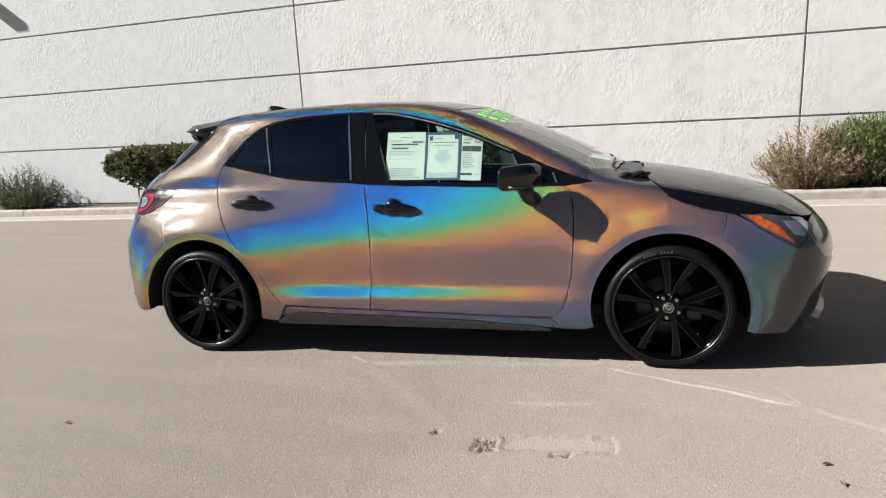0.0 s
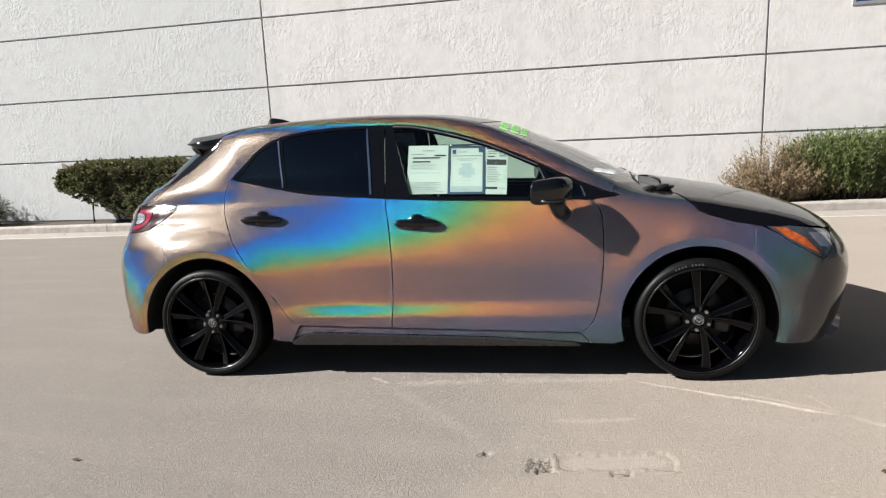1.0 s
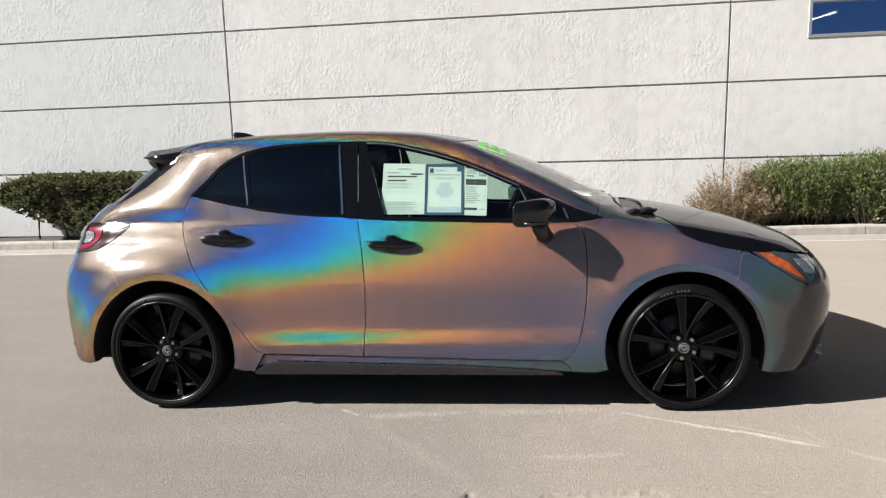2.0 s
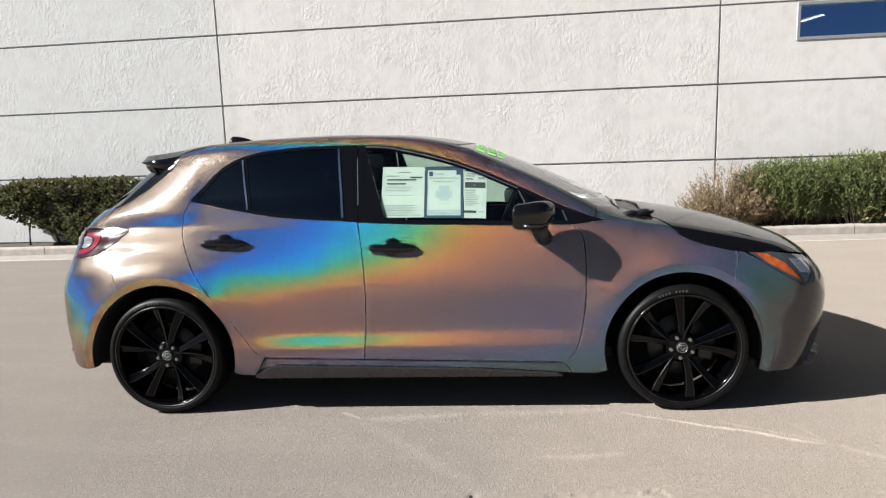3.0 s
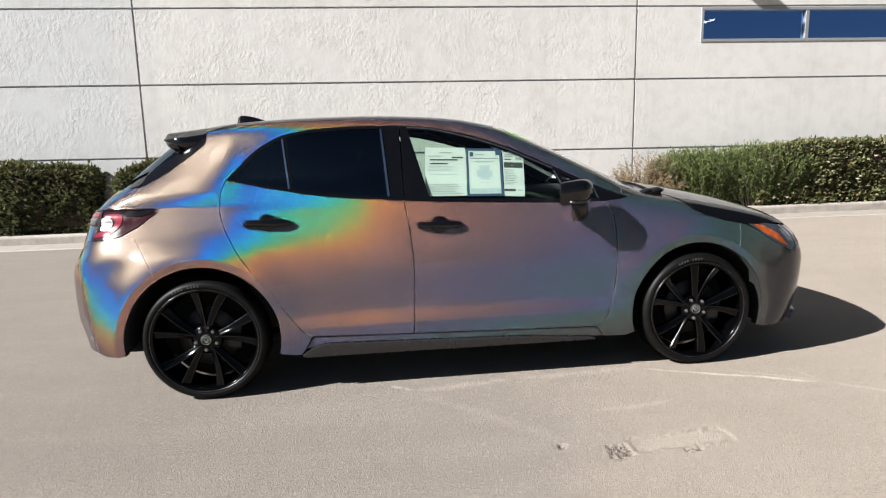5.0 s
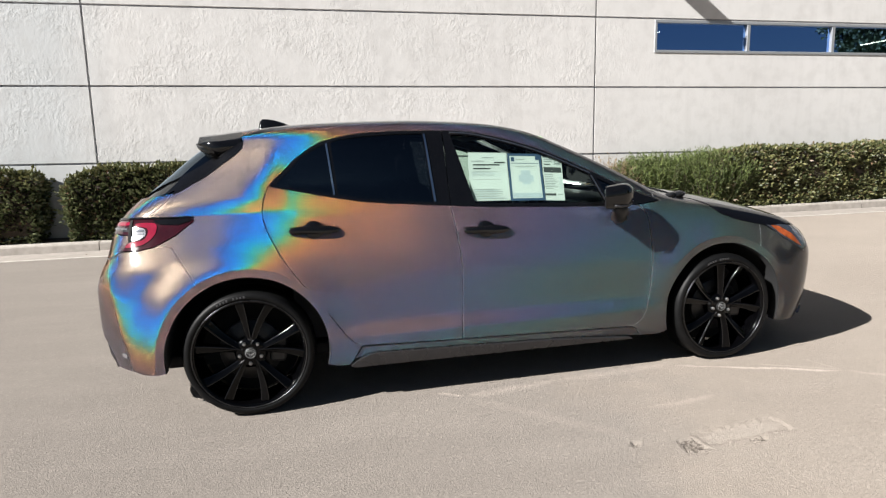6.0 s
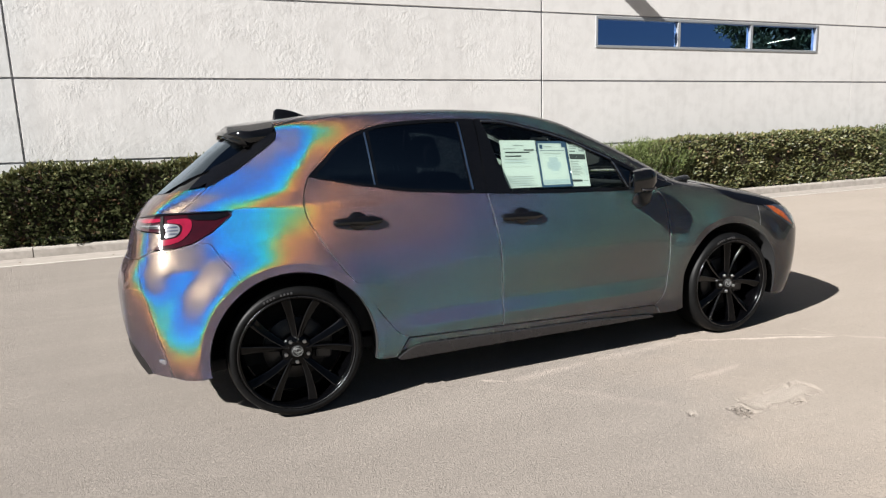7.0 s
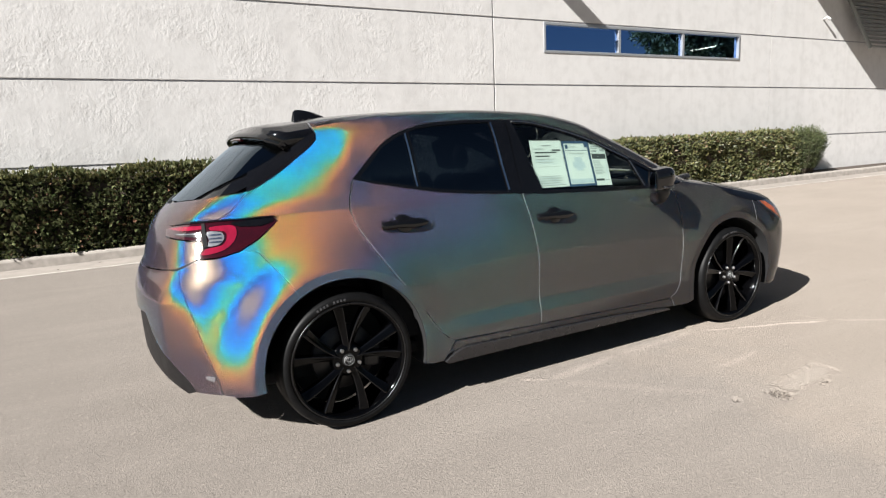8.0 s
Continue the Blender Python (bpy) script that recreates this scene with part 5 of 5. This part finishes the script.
# ---- nose ----
MID_F = FAN_F + FAN * math.pi / 2
head = [(2.912, .803), (3.00, .783), (3.12, .758), (3.215, .737), (3.232, .712), (3.205, .662), (3.165, .610), (3.10, .660), (3.013, .735)]
nose_r = ([(2.9072, .792), (2.8858, .70)] + arc(WHEELBASE, WHEEL_R, ARCH_R - .006 + LIP, 55.5, -17, 16) + [(3.06, .195), (3.15, .188), (3.28, .182), (3.45, .180), (3.7, .180), (MID_F, .180)])
nose_t = [(3.012, .730), (3.10, .656), (3.167, .604), (3.2095, .660), (3.237, .711), (3.30, .722), (3.42, .722), (3.6, .712), (3.8, .706), (MID_F, .704)]


def over(points):
    return [(2 * MID_F - a, b) for a, b in points[::-1]]


grille_low = [(3.315, .262), (3.295, .36), (3.36, .452), (3.46, .470), (3.75, .475), (MID_F, .475)]
grille_low = grille_low + over(grille_low)[1:] + [(2 * MID_F - 3.6, .235), (MID_F, .23), (3.6, .235)]
grille_top = [(3.222, .638), (3.252, .690), (3.31, .705), (3.45, .708), (3.7, .698), (MID_F, .693)]
grille_top = grille_top + over(grille_top)[1:] + [(2 * MID_F - 3.285, .553), (2 * MID_F - 3.45, .507), (MID_F, .490), (3.45, .507), (3.285, .553)]
front = skin("front_bumper", nose_r + over(nose_r)[1:] + [(2 * MID_F - a, b) for a, b in nose_t] + nose_t[::-1][1:], M_WRAP, car, right, holes=(grille_low, grille_top), step=.04)
skin("lower_grille", grille_low, M_SATIN, front, right, inset=.025, step=.06, label="black lower grille")
skin("upper_grille", grille_top, M_BEAK, front, right, inset=.002, step=.06, label="gloss black upper grille")
for i in range(8):
    z = .275 + .026 * i
    pts = [tuple(on_side(np.array([[s, z]]), -1)[0] + np.array((-.012, 0, 0))) for s in np.linspace(3.34, 2 * MID_F - 3.34, 22)]
    part("grille_bar", tube(pts, .006, 6), M_SATIN, front)
lip_low = [(3.255, .186), (3.33, .180), (3.5, .178), (MID_F, .178)]
lip_top = [(3.5, .236), (3.36, .240), (3.285, .232)]
skin("lower_lip", lip_low + over(lip_low)[1:] + [(2 * MID_F - a, b) for a, b in lip_top[::-1]] + [(MID_F, .236)] + lip_top, M_WRAP, front, right, inset=-.030, lip=.045, step=.05, label="grey front lip")
for place in (right, left):
    lamp = skin("headlight", head, M_LENS, car, place, inset=-.001, lip=.02, step=.03, label="smoked headlight with an amber stripe")
    skin("amber_lens", [(2.985, .770), (3.040, .762), (3.105, .712), (3.152, .634), (3.100, .672), (3.022, .738)], M_AMBER, lamp, place, inset=-.004, lip=.004, step=.03, label="amber side lens")
    skin("clear_lens", [(3.12, .735), (3.205, .725), (3.218, .705), (3.19, .66), (3.155, .67)], M_CLEAR, lamp, place, inset=-.003, lip=.004, step=.03)


# ---- wheels ----
def wheel(x, y, sign, turn):
    """An alloy wheel with ten split spokes, its tyre, brake and nuts; y points outward."""
    w = new("wheel")
    w.parent = car
    w["label"] = "gloss black alloy wheel with a low-profile tyre"
    R = WHEEL_R
    tyre = [(.266, -.100), (.273, -.112), (.286, -.116), (.302, -.106), (.312, -.085), (R, -.06), (R + .0005, 0), (R, .06), (.312, .085), (.305, .103), (.298, .110), (.288, .114), (.277, .113), (.270, .106), (.266, .097), (.266, -.09)]
    part("tyre", turned(tyre, 72, close=True), M_RUBBER, w, "", True)
    bm = bmesh.new()
    for gy in (-.045, -.015, .018, .048):      # tread grooves as thin dark ribs between blocks
        turned([(R + .002, gy - .011), (R + .002, gy + .011)], 72, bm)
    part("tread", bm, M_RUBBER, w, "", True)
    bm = bmesh.new()
    for i in range(9):      # raised bars of the tyre's writing
        a = radians(58 + i * 3.2)
        if i % 5 == 4:
            continue
        box(-.004, .004, .1128, .1148, .283, .293, bm=bm)
        bmesh.ops.rotate(bm, verts=bm.verts[-8:], cent=(0, 0, 0), matrix=Matrix.Rotation(-(math.pi / 2 - a) * -1, 3, "Y"))
    part("tyre_marking", bm, M_PLASTIC, w)["kind"] = "stuff"
    barrel = [(.265, .098), (.271, .106), (.267, .110), (.260, .108), (.254, .098), (.246, .06), (.238, -.02), (.245, -.09), (.266, -.10)]
    part("rim", turned(barrel, 72), M_RIM, w, "", True)
    part("rim_edge", turned([(.2680, .1075), (.2720, .1105), (.2700, .1130), (.2650, .1118)], 72, close=True), M_RIMEDGE, w, "thin bright rim edge", True)
    for k in range(5):
        for half in (-1, 1):
            bm = bmesh.new()
            c = radians(90 + 72 * k)
            rows = []
            for i in range(11):
                f = i / 10
                r = .040 + .226 * f
                a = c + half * radians(9 + 7.5 * f) + radians(3.5) * f
                y0 = .072 + .022 * f ** 1.5
                wd = .0125 + .0105 * f ** 1.5
                ca, sa = math.cos(a), math.sin(a)
                rad, tan = Vector((ca, 0, sa)), Vector((-sa, 0, ca))
                o = rad * r
                section = [(-wd * half, y0 - .034)]      # a steep flank, a rounded ridge, a hollow face, a rounded edge
                section += [(half * (-wd + .005 - .005 * math.cos(q)), y0 + .006 + .005 * math.sin(q)) for q in (0, .5, 1.05, 1.57)]
                section += [(half * (wd * u_), y0 + .011 - .008 * (u_ + .6) - .004 * math.sin((u_ + .6) * 2.2)) for u_ in (-.3, .1, .5)]
                section += [(half * (wd - .004 + .004 * math.sin(q)), y0 - .004 - .004 * (1 - math.cos(q))) for q in (0, .6, 1.2)]
                section += [(wd * half, y0 - .034)]
                rows.append([bm.verts.new(o + tan * t_ + Vector((0, yy, 0))) for t_, yy in section])
            for a_, b_ in zip(rows, rows[1:]):
                for j in range(len(a_)):
                    bm.faces.new((a_[j], a_[(j + 1) % len(a_)], b_[(j + 1) % len(a_)], b_[j])).material_index = int(j in (1, 2, 3, 8, 9))
            bm.faces.new(rows[-1])
            bmesh.ops.recalc_face_normals(bm, faces=bm.faces)
            spoke = part("spoke", bm, M_RIM, w, "", True)
            spoke.data.materials.append(M_RIMGLINT)
    part("hub", turned([(.001, .078), (.030, .080), (.062, .076), (.078, .066), (.080, .03), (.001, .03)], 40), M_RIM, w, "", True)
    part("centre_cap", turned([(.0005, .088), (.024, .087), (.029, .082), (.029, .07)], 32), M_DARK, w, "black centre cap with a silver emblem", True)
    bm = bmesh.new()      # plain rings for the emblem
    for rx, rz, oz in ((.0235, .0235, 0), (.017, .010, .004), (.007, .014, .0)):
        pts = [(rx * math.cos(a), .0895, oz + rz * math.sin(a)) for a in (2 * math.pi * i / 24 for i in range(25))]
        tube(pts, .0012, 6, bm)
    part("emblem", bm, M_SILVER, w, "silver ring emblem", True)
    for k in range(5):
        a = radians(90 + 72 * k + 36)
        m = Matrix.Translation((.054 * math.cos(a), 0, .054 * math.sin(a)))
        part("wheel_nut", turned([(.0005, .090), (.0075, .089), (.0095, .084), (.0095, .06)], 6), M_STEEL, w, "", False, m)
    # added dark disc that blocks bright light showing between the spokes
    part("rim_backing", turned([(.001, -.055), (.234, -.055), (.236, -.06), (.001, -.06)], 48), M_DARK, w, "", True)
    part("brake_disc", turned([(.06, .02), (.150, .02), (.152, .016), (.152, -.004), (.06, -.004)], 48), M_DISC, w, "", True)
    bm = bmesh.new()
    box(-.17, -.09, -.03, .045, -.06, .07, .015, 2, bm)
    part("brake_caliper", bm, M_SATIN, w, "dark brake caliper")
    w.matrix_basis = Matrix.Translation((x, y, R)) @ Matrix.Rotation(0 if sign > 0 else math.pi, 4, "Z") @ Matrix.Rotation(radians(turn), 4, "Y")
    return w


wheel(0, -.765, -1, -5)
wheel(WHEELBASE, -.765, -1, -8)
wheel(0, .765, 1, 30)
wheel(WHEELBASE, .765, 1, 4)

# ---- arch linings, floor, cabin ----
for cx in (0, WHEELBASE):
    for s in (-1, 1):
        bm = bmesh.new()
        ring = [(cx + (ARCH_R + .012) * math.cos(radians(a)), WHEEL_R + (ARCH_R + .012) * math.sin(radians(a))) for a in range(0, 181, 6)]
        ring = [(cx + ARCH_R + .012, .21)] + ring + [(cx - ARCH_R - .008, .27)]
        a_ = [bm.verts.new((x, s * .845, z)) for x, z in ring]
        b_ = [bm.verts.new((x, s * .46, z)) for x, z in ring]
        for i in range(len(ring) - 1):
            bm.faces.new((a_[i], a_[i + 1], b_[i + 1], b_[i]))
        bm.faces.new(b_)
        part("arch_liner", bm, M_DARK, car, "", True)
part("underbody", box(-.55, 3.2, -.45, .45, .17, .24, .02), M_DARK, car, "black underbody")
part("underbody", box(.40, 2.24, -.80, .80, .185, .215, .01), M_DARK, car, "black underbody")
# unseen block added in the nose to stop sun leaking through
part("nose_light_block", box(2.98, 3.32, -.55, .55, .19, .64, .02), M_DARK, car)
part("cabin_floor", box(-.50, 2.35, -.74, .74, .24, .30, .01), M_DARK, car)
for s in (-1, 1):
    d = sides[s]
    for dd, x0, x1 in ((d[0], .22, 1.03), (d[1], 1.09, 2.12)):
        bm = bmesh.new()
        pts = [(x0, .34), (x1, .34), (x1, .90), (x0, .94)]
        for i, yy in enumerate((.775, .74)):
            v = [bm.verts.new((x, s * (yy - (.025 if z > .6 else 0)), z)) for x, z in pts]
            bm.faces.new(v if i else v[::-1])
        vs = bm.verts[:]
        for k in range(4):
            bm.faces.new((vs[k], vs[(k + 1) % 4], vs[4 + (k + 1) % 4], vs[4 + k]))
        part("door_trim", bm, M_DARK, dd, "dark inner door trim")
bm = box(1.98, 2.42, -.68, .68, .55, .93, .06, 4)
part("dashboard", bm, M_DARK, car, "dark dashboard", True)
part("dash_top", box(1.90, 2.30, -.60, .60, .90, .955, .025, 3), M_SATIN, car, "", True)
part("bulkhead", box(2.36, 2.42, -.66, .66, .25, .93), M_DARK, car)
lin = [(.05, -.50), (1.5, -.53), (1.56, -.30), (1.58, 0), (1.56, .30), (1.5, .53), (.05, .50)]
skin("headliner", lin, M_LINER, car, on_top, inset=.035, step=.1, lip=.01, label="beige headliner")
part("load_floor", box(-.55, .35, -.50, .50, .55, .60, .01), M_DARK, car)


def seat(x, y, wide, name):
    """A cloth seat with its cushion, backrest and headrest."""
    s = new(name)
    s.parent = car
    s["label"] = "charcoal cloth seat"
    part("cushion", box(x - .10, x + .42, y - wide / 2, y + wide / 2, .42, .58, .06, 4), M_SEAT, s, "", True)
    m = Matrix.Translation((x - .08, y, .52)) @ Matrix.Rotation(radians(-20), 4, "Y")
    part("backrest", box(-.07, .07, -wide / 2, wide / 2, 0, .60, .055, 4), M_SEAT, s, "", True, m)
    for hy in ((0,) if wide < .7 else (-.38, .38)):
        part("headrest", box(-.05, .05, hy - .13, hy + .13, .64, .82, .045, 4), M_SEAT, s, "", True, m)
        for q in (-.06, .06):
            part("headrest_post", tube([(0, hy + q, .55), (0, hy + q, .66)], .006, 6), M_STEEL, s, "", False, m)


seat(1.18, -.36, .50, "front_seat")
seat(1.18, .36, .50, "front_seat")
seat(.40, 0, 1.22, "rear_seat")
# steering wheel on the left, its column, the inside mirror
bm = turned([(.185 + .014 * math.cos(a), .014 * math.sin(a)) for a in (2 * math.pi * i / 10 for i in range(10))], 36, close=True)
sw = part("steering_wheel", bm, M_SATIN, car, "black steering wheel", True, Matrix.Translation((1.83, .36, .90)) @ Matrix.Rotation(radians(-68), 4, "Y") @ Matrix.Rotation(radians(90), 4, "X"))
part("steering_hub", turned([(.001, .02), (.06, .018), (.07, -.02), (.001, -.03)], 20), M_SATIN, sw, "", True)
for a in (0, 180, 270):
    part("wheel_spoke", box(.05, .185, -.012, .008, -.018, .018, .006), M_SATIN, sw, "", True, Matrix.Rotation(radians(a), 4, "Y"))
part("steering_column", tube([(1.86, .36, .885), (2.08, .36, .80)], .045, 12), M_DARK, car)
part("inside_mirror", box(1.80, 1.83, -.12, .12, 1.20, 1.265, .012, 3), M_SATIN, car, "", True)


# ---- papers behind the window, paint on the windscreen ----
def sheet(name, corners, label, marks, category="paper"):
    """A sheet lying against the inside of the pane, with its printed parts; marks are in fractions of the sheet."""
    s = thing(name, label, category, "papers in the car window", m=CAR)
    tl, tr, br, bl = (np.array(c) for c in corners)

    def at(u, v):
        return tuple(tl + (tr - tl) * u + (bl - tl) * v + (tl - tr - bl + br) * u * v)
    skin("sheet", [at(0, 0), at(1, 0), at(1, 1), at(0, 1)], M_PAPER, s, right, inset=.0125, step=.06, lip=.0006)
    for u0, v0, u1, v1, mat in marks:
        skin("print", [at(u0, v0), at(u1, v0), at(u1, v1), at(u0, v1)], mat, s, right, inset=.0119, step=.08, lip=.0002)
    return s


rng = random.Random(7)
rows = [(.36, .10, .66, .118, M_INK), (.08, .175, .40, .19, M_INK), (.66, .195, .94, .225, M_BLACKINK), (.12, .245, .80, .272, M_BLACKINK), (.12, .325, .56, .352, M_BLACKINK)]
rows += [(.08, .40 + .022 * i, rng.uniform(.62, .95), .409 + .022 * i, M_FAINT if i % 3 else M_INK) for i in range(5)]
rows += [(.08, .56, .80, .566, M_INK), (.08, .40, .087, .566, M_FAINT)]
rows += [(.08, .76 + .024 * i, rng.uniform(.7, .95), .769 + .024 * i, M_FAINT if i % 2 else M_INK) for i in range(9)]
sheet("notice_sheet", ((1.176, 1.257), (1.394, 1.248), (1.387, .995), (1.162, 1.001)), "white printed notice sheet taped inside the front window", rows)
cert = [(.0, .0, 1, .05, M_NAVY), (.0, .95, 1, 1, M_NAVY), (.0, .05, .06, .95, M_NAVY), (.93, .05, 1, .95, M_NAVY), (.82, .05, .93, .14, M_NAVY), (.10, .08, .20, .17, M_NAVY), (.24, .12, .50, .135, M_INK),
        (.10, .205, .90, .215, M_NAVY), (.20, .27, .78, .28, M_INK), (.30, .30, .70, .308, M_FAINT), (.36, .36, .64, .46, M_FAINT), (.28, .46, .72, .60, M_FAINT), (.38, .60, .62, .66, M_FAINT), (.36, .71, .64, .72, M_FAINT),
        (.08, .84, .92, .93, M_FAINT)]
sheet("certificate_sheet", ((1.398, 1.244), (1.592, 1.236), (1.587, .986), (1.389, .992)), "white certificate sheet with a navy border taped inside the window", cert)
tagged_price = [(.04, .05, .94, .10, M_BLACKINK), (.62, .12, .92, .25, M_INK), (.08, .14, .50, .155, M_INK), (.08, .18, .48, .20, M_INK), (.08, .24, .40, .26, M_BLACKINK), (.04, .31, .94, .42, M_BLACKINK), (.10, .33, .80, .345, M_PAPER), (.10, .37, .70, .382, M_PAPER),
                (.06, .46, .52, .475, M_INK)]
tagged_price += [(.06, .50 + .035 * i, rng.uniform(.45, .7), .512 + .035 * i, M_INK) for i in range(8)]
tagged_price += [(.80, .50 + .035 * i, .94, .512 + .035 * i, M_FAINT) for i in range(8)] + [(.0, .855, .56, .90, M_BLACKINK), (.66, .87, .92, .885, M_INK)]
sheet("price_sheet", ((1.598, 1.244), (1.714, 1.236), (1.701, .979), (1.590, .985)), "narrow white price sheet with black bands taped inside the window", tagged_price)

strokes = []
paint = thing("windscreen_paint", "lime green painted lettering smeared across the windscreen's top", "window paint", m=CAR)
for row, (xa, xb) in enumerate(((1.655, 1.705), (1.715, 1.765), (1.775, 1.815))):
    y0 = -.535 + .02 * row
    while y0 < .42 - .25 * row:
        wide = rng.uniform(.030, .085)
        strokes.append((y0, y0 + wide, xa + rng.uniform(0, .012), xb - rng.uniform(0, .012)))
        y0 += wide + rng.uniform(.006, .030)
for y0, y1, x0, x1 in strokes:
    skin("stroke", [(x0, y0), (x1, y0 + .01), (x1 + .004, y1), (x0 - .003, y1 - .012)], M_LIME, paint, on_top, inset=.0015, step=.08, lip=.0004)
